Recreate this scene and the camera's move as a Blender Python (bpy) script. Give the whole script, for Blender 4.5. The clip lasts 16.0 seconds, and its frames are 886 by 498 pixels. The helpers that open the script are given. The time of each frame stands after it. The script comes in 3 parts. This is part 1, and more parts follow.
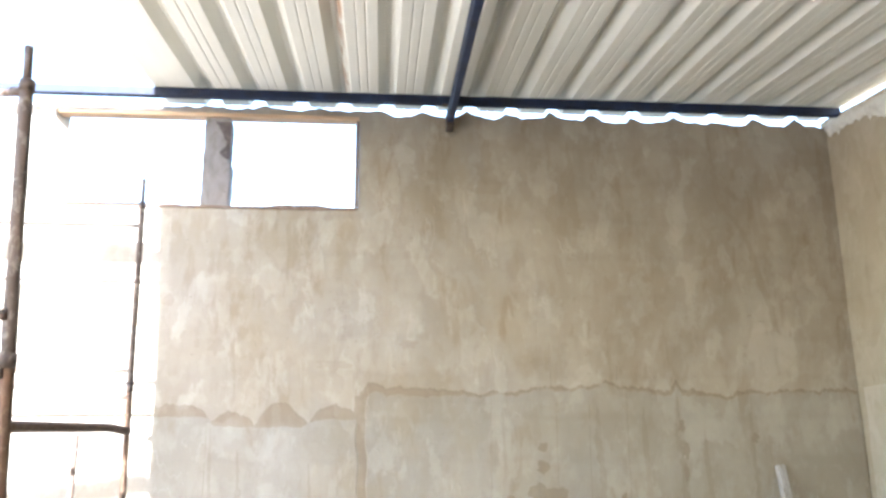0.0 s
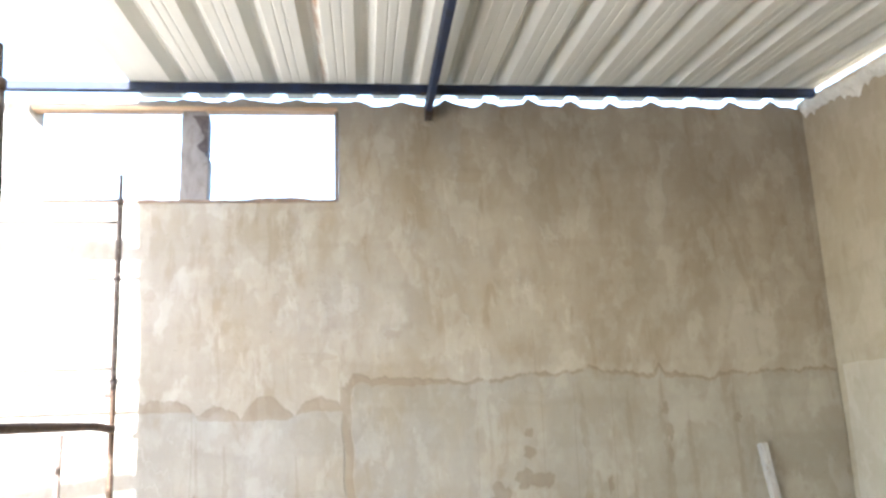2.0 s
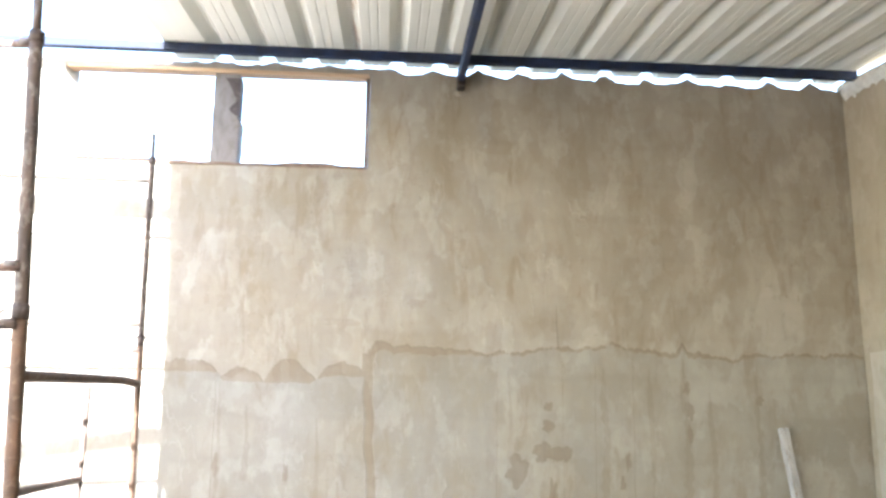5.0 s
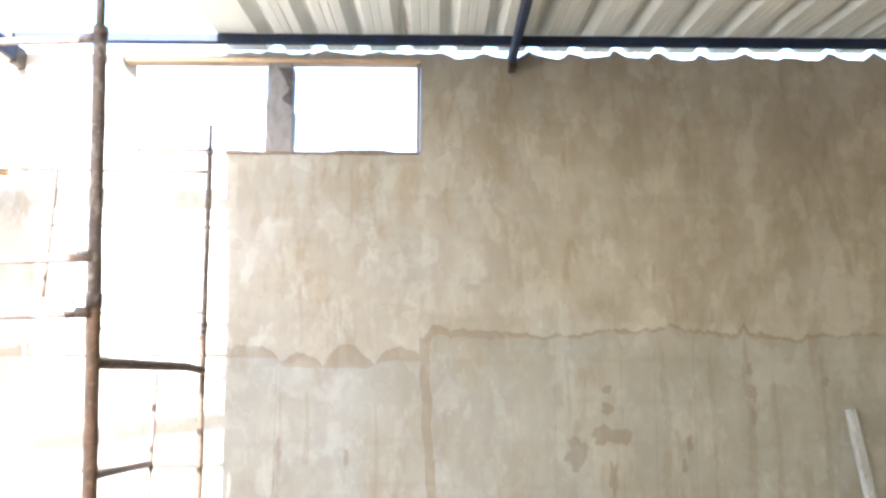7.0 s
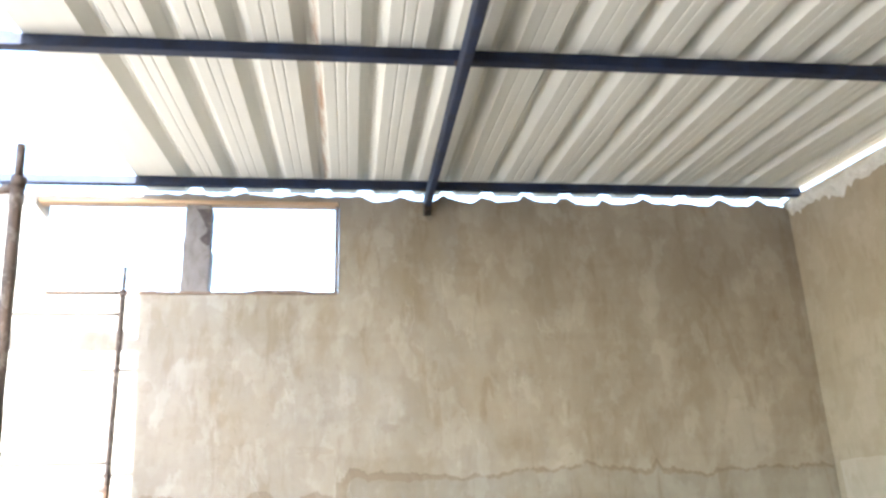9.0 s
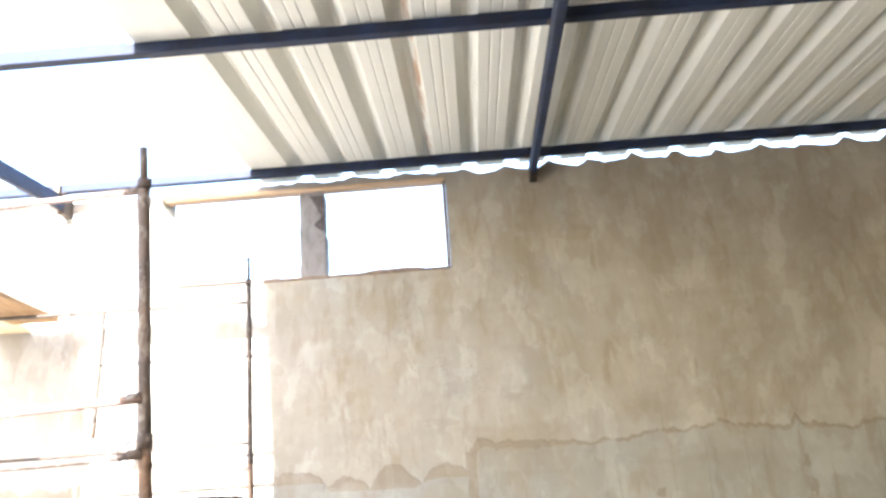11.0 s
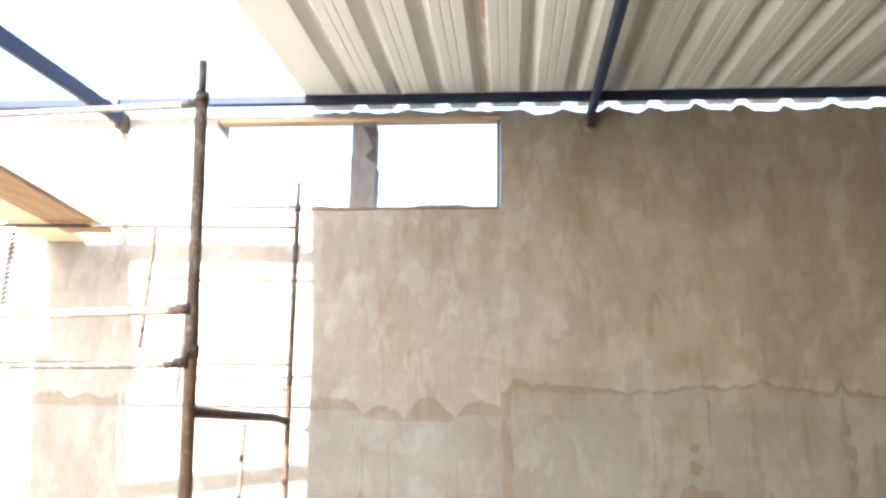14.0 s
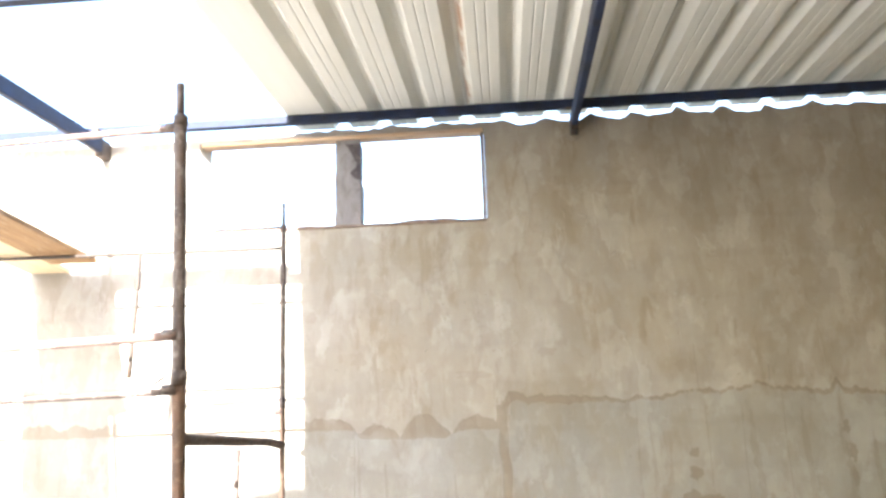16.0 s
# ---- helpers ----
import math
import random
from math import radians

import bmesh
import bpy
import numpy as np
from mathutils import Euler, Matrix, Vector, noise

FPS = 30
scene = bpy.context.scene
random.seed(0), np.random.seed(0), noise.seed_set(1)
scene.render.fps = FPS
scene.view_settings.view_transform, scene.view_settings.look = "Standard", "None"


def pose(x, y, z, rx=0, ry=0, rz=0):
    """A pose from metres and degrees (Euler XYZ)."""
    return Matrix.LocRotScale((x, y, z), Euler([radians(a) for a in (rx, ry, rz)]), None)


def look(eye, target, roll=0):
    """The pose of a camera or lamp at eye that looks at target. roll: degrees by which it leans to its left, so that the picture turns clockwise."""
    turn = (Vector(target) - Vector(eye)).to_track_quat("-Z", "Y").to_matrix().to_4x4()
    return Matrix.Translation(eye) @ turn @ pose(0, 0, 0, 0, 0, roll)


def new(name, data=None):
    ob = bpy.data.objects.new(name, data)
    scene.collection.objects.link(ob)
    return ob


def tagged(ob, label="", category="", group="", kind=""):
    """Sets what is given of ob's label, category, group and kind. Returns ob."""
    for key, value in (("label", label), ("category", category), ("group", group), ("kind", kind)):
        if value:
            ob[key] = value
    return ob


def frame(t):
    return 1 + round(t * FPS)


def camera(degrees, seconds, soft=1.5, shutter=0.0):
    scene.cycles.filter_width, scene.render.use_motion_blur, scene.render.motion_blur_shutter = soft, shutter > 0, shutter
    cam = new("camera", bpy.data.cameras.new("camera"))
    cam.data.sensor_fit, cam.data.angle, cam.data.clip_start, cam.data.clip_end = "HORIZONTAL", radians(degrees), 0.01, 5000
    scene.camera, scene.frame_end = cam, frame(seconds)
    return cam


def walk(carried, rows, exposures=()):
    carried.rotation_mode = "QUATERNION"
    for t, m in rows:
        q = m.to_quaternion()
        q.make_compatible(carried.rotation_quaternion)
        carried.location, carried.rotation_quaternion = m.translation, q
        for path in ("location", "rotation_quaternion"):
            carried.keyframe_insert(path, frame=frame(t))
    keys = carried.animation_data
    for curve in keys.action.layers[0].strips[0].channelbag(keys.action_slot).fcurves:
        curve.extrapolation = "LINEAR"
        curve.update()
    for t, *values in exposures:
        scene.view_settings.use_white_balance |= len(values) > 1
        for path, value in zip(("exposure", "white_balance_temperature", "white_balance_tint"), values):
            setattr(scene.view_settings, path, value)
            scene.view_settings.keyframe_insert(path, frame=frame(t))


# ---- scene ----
cam = camera(59.1, 16.0, 2.8)
PATH = [
    (0, (0.152, 0.439, 1.365), (0.309, 2.379, 1.826), -0.2),
    (0.5, (0.147, 0.44, 1.349), (0.31, 2.375, 1.829), -0.8),
    (1, (0.148, 0.439, 1.354), (0.292, 2.382, 1.804), -1.2),
    (1.5, (0.144, 0.43, 1.359), (0.318, 2.37, 1.811), -1.8),
    (2, (0.156, 0.435, 1.37), (0.357, 2.377, 1.8), -1.9),
    (2.5, (0.146, 0.435, 1.357), (0.328, 2.365, 1.852), -0.5),
    (3, (0.134, 0.438, 1.359), (0.323, 2.374, 1.822), 0.7),
    (3.5, (0.126, 0.442, 1.357), (0.268, 2.39, 1.791), 0.4),
    (4, (0.144, 0.439, 1.357), (0.284, 2.39, 1.773), 0.9),
    (4.2, (0.153, 0.44, 1.357), (0.307, 2.393, 1.759), 0.7),
    (6.5, (0.118, 0.442, 1.34), (0.165, 2.412, 1.684), 0.4),
    (7, (0.104, 0.449, 1.344), (0.125, 2.422, 1.674), 0.2),
    (7.5, (0.088, 0.427, 1.368), (0.174, 2.399, 1.689), 0.5),
    (8, (0.081, 0.41, 1.393), (0.295, 2.324, 1.931), -1.2),
    (8.2, (0.082, 0.395, 1.393), (0.32, 2.28, 2.018), -1.6),
    (10.3, (0.124, 0.362, 1.371), (0.222, 2.251, 2.018), -3.8),
    (10.5, (0.113, 0.368, 1.364), (0.149, 2.27, 1.982), -3.8),
    (11, (0.107, 0.382, 1.367), (0.05, 2.291, 1.961), -3.9),
    (11.5, (0.104, 0.389, 1.37), (-0.008, 2.292, 1.975), -4.0),
    (12, (0.093, 0.392, 1.365), (-0.066, 2.295, 1.96), -3.8),
    (12.5, (0.093, 0.394, 1.368), (-0.028, 2.297, 1.972), -1.0),
    (13, (0.083, 0.408, 1.362), (-0.104, 2.315, 1.934), 0.8),
    (13.5, (0.077, 0.406, 1.347), (-0.033, 2.334, 1.867), 1.2),
    (14, (0.075, 0.422, 1.338), (-0.096, 2.36, 1.8), 1.2),
    (14.5, (0.086, 0.442, 1.336), (-0.042, 2.384, 1.796), -0.4),
    (15, (0.089, 0.461, 1.332), (-0.017, 2.403, 1.797), -1.4),
    (15.5, (0.107, 0.458, 1.334), (0.031, 2.394, 1.828), -2.5),
    (16, (0.084, 0.449, 1.333), (-0.062, 2.379, 1.835), -1.6),
]
EXPOSURES = [(0, 3.12, 6250, 10), (2, 3.10, 6250, 10), (3, 3.20, 6250, 10), (6.5, 3.12, 6300, 9), (8, 3.10, 6280, 9), (10.5, 3.16, 6400, 10), (12, 2.90, 6550, 10), (14, 2.74, 6680, 10), (14.5, 2.74, 6680, 10), (16, 2.94, 6550, 10)]
walk(cam, [(t, look(eye, target, roll)) for t, eye, target, roll in PATH], EXPOSURES)

# ---- light ----
SUN_WAY = Vector((0.028, 1.0, -0.447))
world = bpy.data.worlds.new("sky")
scene.world = world
world.use_nodes = True
wn = world.node_tree.nodes
sky = wn.new("ShaderNodeTexSky")
sky.sky_type, sky.sun_disc = "NISHITA", False
sky.sun_elevation = math.atan2(0.447, 1.0)
sky.sun_rotation = math.pi + math.atan2(0.028, 1.0)
sky.dust_density, sky.air_density = 1.2, 1.0
wn["Background"].inputs["Strength"].default_value = 0.15
world.node_tree.links.new(sky.outputs[0], wn["Background"].inputs["Color"])
sun_data = bpy.data.lights.new("sun", "SUN")
sun_data.energy, sun_data.angle, sun_data.color = 5.0, radians(0.55), (1.0, 0.985, 0.96)
sun = new("sun", sun_data)
sun.matrix_world = look((0, -6, 9), Vector((0, -6, 9)) + SUN_WAY)


# ---- materials ----
def nodes_of(name, rough=0.8, metal=0.0):
    m = bpy.data.materials.new(name)
    m.use_nodes = True
    nt = m.node_tree
    b = nt.nodes["Principled BSDF"]
    b.inputs["Roughness"].default_value, b.inputs["Metallic"].default_value = rough, metal
    return m, nt, b


def coords(nt, scale=(1, 1, 1), loc=(0, 0, 0), world_space=True):
    if world_space:
        src = nt.nodes.new("ShaderNodeNewGeometry").outputs["Position"]
    else:
        src = nt.nodes.new("ShaderNodeTexCoord").outputs["Object"]
    mp = nt.nodes.new("ShaderNodeMapping")
    mp.inputs["Scale"].default_value, mp.inputs["Location"].default_value = scale, loc
    nt.links.new(src, mp.inputs["Vector"])
    return mp.outputs["Vector"]


def noisy(nt, vec, scale, detail=5.0, rough=0.55, distort=0.0):
    n = nt.nodes.new("ShaderNodeTexNoise")
    for key, v in (("Scale", scale), ("Detail", detail), ("Roughness", rough), ("Distortion", distort)):
        n.inputs[key].default_value = v
    nt.links.new(vec, n.inputs["Vector"])
    return n.outputs["Fac"]


def ramp(nt, fac, a, b, lo=0.0, hi=1.0):
    r = nt.nodes.new("ShaderNodeMapRange")
    r.inputs["From Min"].default_value, r.inputs["From Max"].default_value = a, b
    r.inputs["To Min"].default_value, r.inputs["To Max"].default_value = lo, hi
    nt.links.new(fac, r.inputs["Value"])
    return r.outputs["Result"]


def calc(nt, op, a, b=0.0):
    n = nt.nodes.new("ShaderNodeMath")
    n.operation = op
    for i, v in enumerate((a, b)):
        if isinstance(v, (int, float)):
            n.inputs[i].default_value = v
        else:
            nt.links.new(v, n.inputs[i])
    return n.outputs[0]


def mixed(nt, fac, a, b, blend="MIX"):
    n = nt.nodes.new("ShaderNodeMix")
    n.data_type, n.blend_type = "RGBA", blend
    for key, v in ((0, fac), (6, a), (7, b)):
        if isinstance(v, (int, float)):
            n.inputs[key].default_value = v
        elif isinstance(v, tuple):
            n.inputs[key].default_value = (*v, 1.0)
        else:
            nt.links.new(v, n.inputs[key])
    return n.outputs[2]


def bumped(nt, b, height, strength=0.3, distance=0.01):
    n = nt.nodes.new("ShaderNodeBump")
    n.inputs["Strength"].default_value, n.inputs["Distance"].default_value = strength, distance
    nt.links.new(height, n.inputs["Height"])
    nt.links.new(n.outputs["Normal"], b.inputs["Normal"])


def plaster(name, light, dark, stain, stain_amount, pale):
    """Hand-trowelled cement render: broad clouds, soft runs, faint block courses, trowel laps and fine sand."""
    m, nt, b = nodes_of(name, 0.9)
    cloud = noisy(nt, coords(nt), 1.5, 4, 0.55, 0.2)
    runs = noisy(nt, coords(nt, (5.0, 5.0, 0.55)), 1.0, 5, 0.55)
    lap = noisy(nt, coords(nt, (1.5, 1.0, 0.9), (3, 1, 7)), 3.2, 5, 0.55, 0.15)
    sand = noisy(nt, coords(nt), 110, 3, 0.7)
    mid = noisy(nt, coords(nt, (1, 1, 1), (9, 2, 4)), 11, 5, 0.6, 0.2)
    warp = nt.nodes.new("ShaderNodeVectorMath")
    warp.operation = "ADD"
    swirl = nt.nodes.new("ShaderNodeTexNoise")
    swirl.inputs["Scale"].default_value, swirl.inputs["Detail"].default_value = 3.0, 4.0
    shrink = nt.nodes.new("ShaderNodeVectorMath")
    shrink.operation = "SCALE"
    shrink.inputs["Scale"].default_value = 0.11
    nt.links.new(coords(nt), swirl.inputs["Vector"])
    nt.links.new(swirl.outputs["Color"], shrink.inputs[0])
    turned = nt.nodes.new("ShaderNodeMapping")
    turned.inputs["Rotation"].default_value = (radians(90), 0, 0)
    nt.links.new(nt.nodes.new("ShaderNodeNewGeometry").outputs["Position"], warp.inputs[0])
    nt.links.new(shrink.outputs[0], warp.inputs[1])
    nt.links.new(warp.outputs[0], turned.inputs["Vector"])
    brick = nt.nodes.new("ShaderNodeTexBrick")
    for key, v in (("Scale", 1.0), ("Mortar Size", 0.03), ("Mortar Smooth", 1.0), ("Brick Width", 0.30), ("Row Height", 0.215)):
        brick.inputs[key].default_value = v
    brick.inputs["Color1"].default_value = (0.36, 0.36, 0.36, 1)
    brick.inputs["Color2"].default_value = (0.68, 0.68, 0.68, 1)
    brick.inputs["Mortar"].default_value = (0.36, 0.36, 0.36, 1)
    nt.links.new(turned.outputs[0], brick.inputs["Vector"])
    c = mixed(nt, ramp(nt, cloud, 0.28, 0.70), dark, light)
    c = mixed(nt, ramp(nt, runs, 0.42, 0.66, 0, 0.62), c, dark)
    c = mixed(nt, ramp(nt, lap, 0.53, 0.56, 0, 0.34), c, pale)
    patch = noisy(nt, coords(nt, (1.4, 1.4, 0.8), (5, 3, 1)), 2.3, 6, 0.58, 0.2)
    c = mixed(nt, ramp(nt, patch, 0.46, 0.64, 0, stain_amount * 0.52), c, stain)
    blot = noisy(nt, coords(nt, (1.7, 1.7, 0.9), (7, 4, 6)), 4.2, 5, 0.55, 0.3)
    c = mixed(nt, ramp(nt, blot, 0.55, 0.61, 0, 0.28), c, stain)
    c = mixed(nt, ramp(nt, blot, 0.37, 0.43, 0.2, 0), c, pale)
    skim = noisy(nt, coords(nt, (1.6, 1.6, 1.1), (4, 5, 2)), 8.5, 4, 0.5, 0.1)
    c = mixed(nt, ramp(nt, skim, 0.56, 0.59, 0, 0.12), c, pale)
    c = mixed(nt, ramp(nt, skim, 0.38, 0.42, 0.10, 0), c, dark)
    c = mixed(nt, 0.17, c, brick.outputs["Color"], "SOFT_LIGHT")
    c = mixed(nt, ramp(nt, mid, 0.40, 0.70, 0, 0.26), c, dark)
    c = mixed(nt, 0.10, c, mixed(nt, sand, (0.1, 0.1, 0.1), (0.9, 0.9, 0.9)), "SOFT_LIGHT")
    # short trowel scratches, pits and hair cracks, few and far between
    scratch = noisy(nt, coords(nt, (9, 9, 2.2), (3, 9, 2)), 1.6, 4, 0.6, 0.5)
    c = mixed(nt, calc(nt, "MULTIPLY", ramp(nt, scratch, 0.57, 0.64, 0, 0.55), ramp(nt, patch, 0.44, 0.56)), c, stain)
    c = mixed(nt, ramp(nt, noisy(nt, coords(nt, (1, 1, 1), (2, 8, 3)), 22, 2, 0.5), 0.75, 0.78, 0, 0.45), c, stain)
    hair = calc(nt, "ABSOLUTE", calc(nt, "SUBTRACT", noisy(nt, coords(nt, (1.2, 1.2, 0.8), (6, 1, 9)), 2.4, 6, 0.6, 0.2), 0.5))
    hair = calc(nt, "MULTIPLY", ramp(nt, hair, 0.0, 0.006, 1, 0), ramp(nt, noisy(nt, coords(nt), 3.1, 3), 0.54, 0.62))
    c = mixed(nt, calc(nt, "MULTIPLY", hair, 0.4), c, stain)
    ridge = calc(nt, "ABSOLUTE", calc(nt, "SUBTRACT", noisy(nt, coords(nt, (2.2, 2.2, 0.6), (1, 7, 5)), 2.6, 4, 0.55, 0.3), 0.52))
    ridge = calc(nt, "MULTIPLY", ramp(nt, ridge, 0.0, 0.010, 1, 0), ramp(nt, noisy(nt, coords(nt, (1, 1, 1), (8, 8, 1)), 2.3, 3), 0.52, 0.60))
    c = mixed(nt, calc(nt, "MULTIPLY", ridge, 0.3), c, pale)
    # Cool skylight low in the west, warm bounce high in the east, tinted into the colour.
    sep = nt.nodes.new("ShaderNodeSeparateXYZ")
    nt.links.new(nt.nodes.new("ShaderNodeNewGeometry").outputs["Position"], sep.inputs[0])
    light_tint = calc(nt, "ADD", sep.outputs["X"], ramp(nt, patch, 0.3, 0.7, -0.5, 0.5))
    light_tint = calc(nt, "ADD", light_tint, ramp(nt, sep.outputs["Z"], 1.0, 3.0, -0.35, 0.45))
    c = mixed(nt, 1.0, c, mixed(nt, ramp(nt, light_tint, -0.7, 1.0), (0.945, 0.985, 1.095), (1.022, 0.978, 0.90)), "MULTIPLY")
    nt.links.new(c, b.inputs["Base Color"])
    h = calc(nt, "ADD", calc(nt, "MULTIPLY", sand, 0.25), calc(nt, "MULTIPLY", mid, 0.6))
    h = calc(nt, "ADD", h, calc(nt, "MULTIPLY", ramp(nt, lap, 0.53, 0.57), 0.6))
    h = calc(nt, "ADD", h, calc(nt, "MULTIPLY", runs, 0.5))
    h = calc(nt, "ADD", h, calc(nt, "SUBTRACT", calc(nt, "MULTIPLY", ridge, 0.9), calc(nt, "MULTIPLY", hair, 0.9)))
    bumped(nt, b, h, 0.4, 0.006)
    return m


def weathered(name, light, dark, accent, accent_amount, rough=0.6, metal=0.0, scale=6.0, stretch=(1, 1, 1), bump=0.2, world_space=False):
    m, nt, b = nodes_of(name, rough, metal)
    v = coords(nt, stretch, (1, 2, 3), world_space)
    c = mixed(nt, ramp(nt, noisy(nt, v, scale, 6, 0.6, 0.5), 0.32, 0.68), dark, light)
    c = mixed(nt, ramp(nt, noisy(nt, v, scale * 2.7, 5, 0.65, 0.8), 0.52, 0.66, 0, accent_amount), c, accent)
    fine = noisy(nt, v, scale * 14, 4, 0.7)
    c = mixed(nt, 0.2, c, mixed(nt, fine, (0.1, 0.1, 0.1), (0.9, 0.9, 0.9)), "SOFT_LIGHT")
    nt.links.new(c, b.inputs["Base Color"])
    nt.links.new(ramp(nt, fine, 0.3, 0.7, rough - 0.1, min(1.0, rough + 0.12)), b.inputs["Roughness"])
    bumped(nt, b, fine, bump, 0.003)
    return m


def sheet_metal(name):
    """Galvanised sheet, dulled, with spangle, faint smears along the ribs and a little rust at one lap."""
    m, nt, b = nodes_of(name, 0.55, 0.0)
    v = coords(nt)
    long = noisy(nt, coords(nt, (14, 0.35, 14)), 1.0, 4, 0.55, 0.2)
    fine = noisy(nt, v, 40, 4, 0.6)
    c = mixed(nt, ramp(nt, long, 0.3, 0.7), (0.70, 0.692, 0.635), (0.76, 0.752, 0.695))
    c = mixed(nt, ramp(nt, noisy(nt, coords(nt, (1, 0.4, 1)), 5, 5, 0.65, 0.6), 0.56, 0.72, 0, 0.22), c, (0.62, 0.61, 0.555))
    c = mixed(nt, 0.08, c, mixed(nt, fine, (0.1, 0.1, 0.1), (0.9, 0.9, 0.9)), "SOFT_LIGHT")
    x = nt.nodes.new("ShaderNodeSeparateXYZ")
    nt.links.new(nt.nodes.new("ShaderNodeNewGeometry").outputs["Position"], x.inputs[0])
    near = ramp(nt, calc(nt, "ABSOLUTE", calc(nt, "ADD", x.outputs["X"], 0.048)), 0.004, 0.022, 1.0, 0.0)
    near = calc(nt, "MULTIPLY", near, ramp(nt, noisy(nt, coords(nt, (6, 1.2, 6)), 3, 5, 0.7), 0.42, 0.58))
    c = mixed(nt, near, c, (0.36, 0.17, 0.06))
    nt.links.new(c, b.inputs["Base Color"])
    nt.links.new(ramp(nt, fine, 0.3, 0.7, 0.5, 0.6), b.inputs["Roughness"])
    bumped(nt, b, fine, 0.05, 0.002)
    return m


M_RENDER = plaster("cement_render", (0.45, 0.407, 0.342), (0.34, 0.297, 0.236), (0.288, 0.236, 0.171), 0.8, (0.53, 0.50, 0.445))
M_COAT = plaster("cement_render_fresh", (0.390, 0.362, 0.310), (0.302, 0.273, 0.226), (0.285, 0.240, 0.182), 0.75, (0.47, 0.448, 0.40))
M_STAIN = plaster("damp_render", (0.30, 0.263, 0.210), (0.255, 0.220, 0.171), (0.23, 0.192, 0.145), 0.6, (0.33, 0.296, 0.245))
M_DAMP = plaster("water_marked_render", (0.40, 0.353, 0.285), (0.325, 0.278, 0.215), (0.285, 0.236, 0.175), 0.7, (0.44, 0.40, 0.34))
M_TIDE = plaster("tide_marked_render", (0.320, 0.273, 0.211), (0.265, 0.221, 0.166), (0.25, 0.203, 0.148), 0.7, (0.41, 0.366, 0.30))
M_BAND = plaster("banded_render", (0.345, 0.312, 0.258), (0.28, 0.248, 0.20), (0.275, 0.235, 0.180), 0.7, (0.43, 0.402, 0.352))
# Lighter copies of the render: the east wall's light from the bay, in colour.
M_SIDE = plaster("cement_render_lit", (0.47, 0.412, 0.318), (0.40, 0.347, 0.262), (0.36, 0.306, 0.222), 0.4, (0.53, 0.485, 0.405))
M_SIDECOAT = plaster("cement_render_fresh_lit", (0.54, 0.495, 0.42), (0.46, 0.42, 0.345), (0.42, 0.37, 0.285), 0.4, (0.60, 0.57, 0.51))
M_MORTAR = weathered("dry_mortar", (0.84, 0.81, 0.74), (0.70, 0.66, 0.58), (0.45, 0.41, 0.34), 0.3, 0.92, 0, 12, bump=0.6)
# Unseen surfaces: tones chosen for how much light they bounce under the roof.
M_FLOOR = weathered("dark_unseen_floor", (0.08, 0.064, 0.046), (0.058, 0.046, 0.033), (0.045, 0.035, 0.026), 0.5, 0.93, 0, 2.5, bump=0.5, world_space=True)
M_YARD = weathered("pale_bounce_surface", (0.60, 0.59, 0.57), (0.53, 0.52, 0.50), (0.38, 0.37, 0.35), 0.5, 0.93, 0, 2.5, bump=0.5, world_space=True)
M_GROUND = weathered("dry_ground", (0.15, 0.14, 0.12), (0.11, 0.102, 0.087), (0.085, 0.078, 0.066), 0.5, 0.95, 0, 0.6, bump=0.6, world_space=True)
M_BLOCK = weathered("dark_unseen_wall", (0.13, 0.115, 0.095), (0.09, 0.08, 0.067), (0.07, 0.06, 0.05), 0.5, 0.93, 0, 3, bump=0.5, world_space=True)
M_SHEET = sheet_metal("galvanised_sheet")
M_PAINT = weathered("blue_black_paint", (0.012, 0.026, 0.074), (0.010, 0.014, 0.030), (0.05, 0.03, 0.02), 0.15, 0.72, 0, 9, bump=0.15)
M_RUSTPAINT = weathered("rusty_black_paint", (0.07, 0.05, 0.038), (0.03, 0.026, 0.024), (0.16, 0.08, 0.035), 0.5, 0.6, 0, 14, bump=0.4)
M_TUBE = weathered("rusty_scaffold_tube", (0.13, 0.095, 0.08), (0.065, 0.05, 0.045), (0.34, 0.31, 0.29), 0.55, 0.62, 0.25, 11, (1, 1, 0.6), 0.5)
M_TUBE_RED = weathered("red_oxide_tube", (0.27, 0.19, 0.165), (0.14, 0.085, 0.07), (0.50, 0.46, 0.42), 0.6, 0.65, 0.1, 12, bump=0.5)
M_TUBE_BROWN = weathered("brown_oxide_tube", (0.15, 0.085, 0.055), (0.08, 0.05, 0.035), (0.30, 0.22, 0.15), 0.35, 0.6, 0.15, 11, bump=0.5)
M_WOOD = weathered("raw_pine", (0.70, 0.52, 0.37), (0.58, 0.40, 0.26), (0.44, 0.27, 0.15), 0.4, 0.75, 0, 5, (0.6, 7, 7), 0.3)
M_PALEPLANK = weathered("pale_pine_plank", (0.74, 0.60, 0.40), (0.62, 0.47, 0.28), (0.50, 0.34, 0.18), 0.4, 0.8, 0, 5, (7, 0.6, 7), 0.4)
M_PLANK = weathered("formwork_plank", (0.36, 0.21, 0.09), (0.22, 0.12, 0.05), (0.50, 0.36, 0.22), 0.5, 0.8, 0, 5, (7, 0.6, 7), 0.4)
M_POST = weathered("mortar_smeared_post", (0.33, 0.31, 0.315), (0.22, 0.20, 0.205), (0.13, 0.10, 0.09), 0.45, 0.9, 0, 9, (1, 1, 0.5), 0.6)
M_POSTDARK = weathered("bare_dark_post", (0.12, 0.10, 0.105), (0.07, 0.056, 0.06), (0.26, 0.22, 0.20), 0.4, 0.88, 0, 16, bump=0.6)
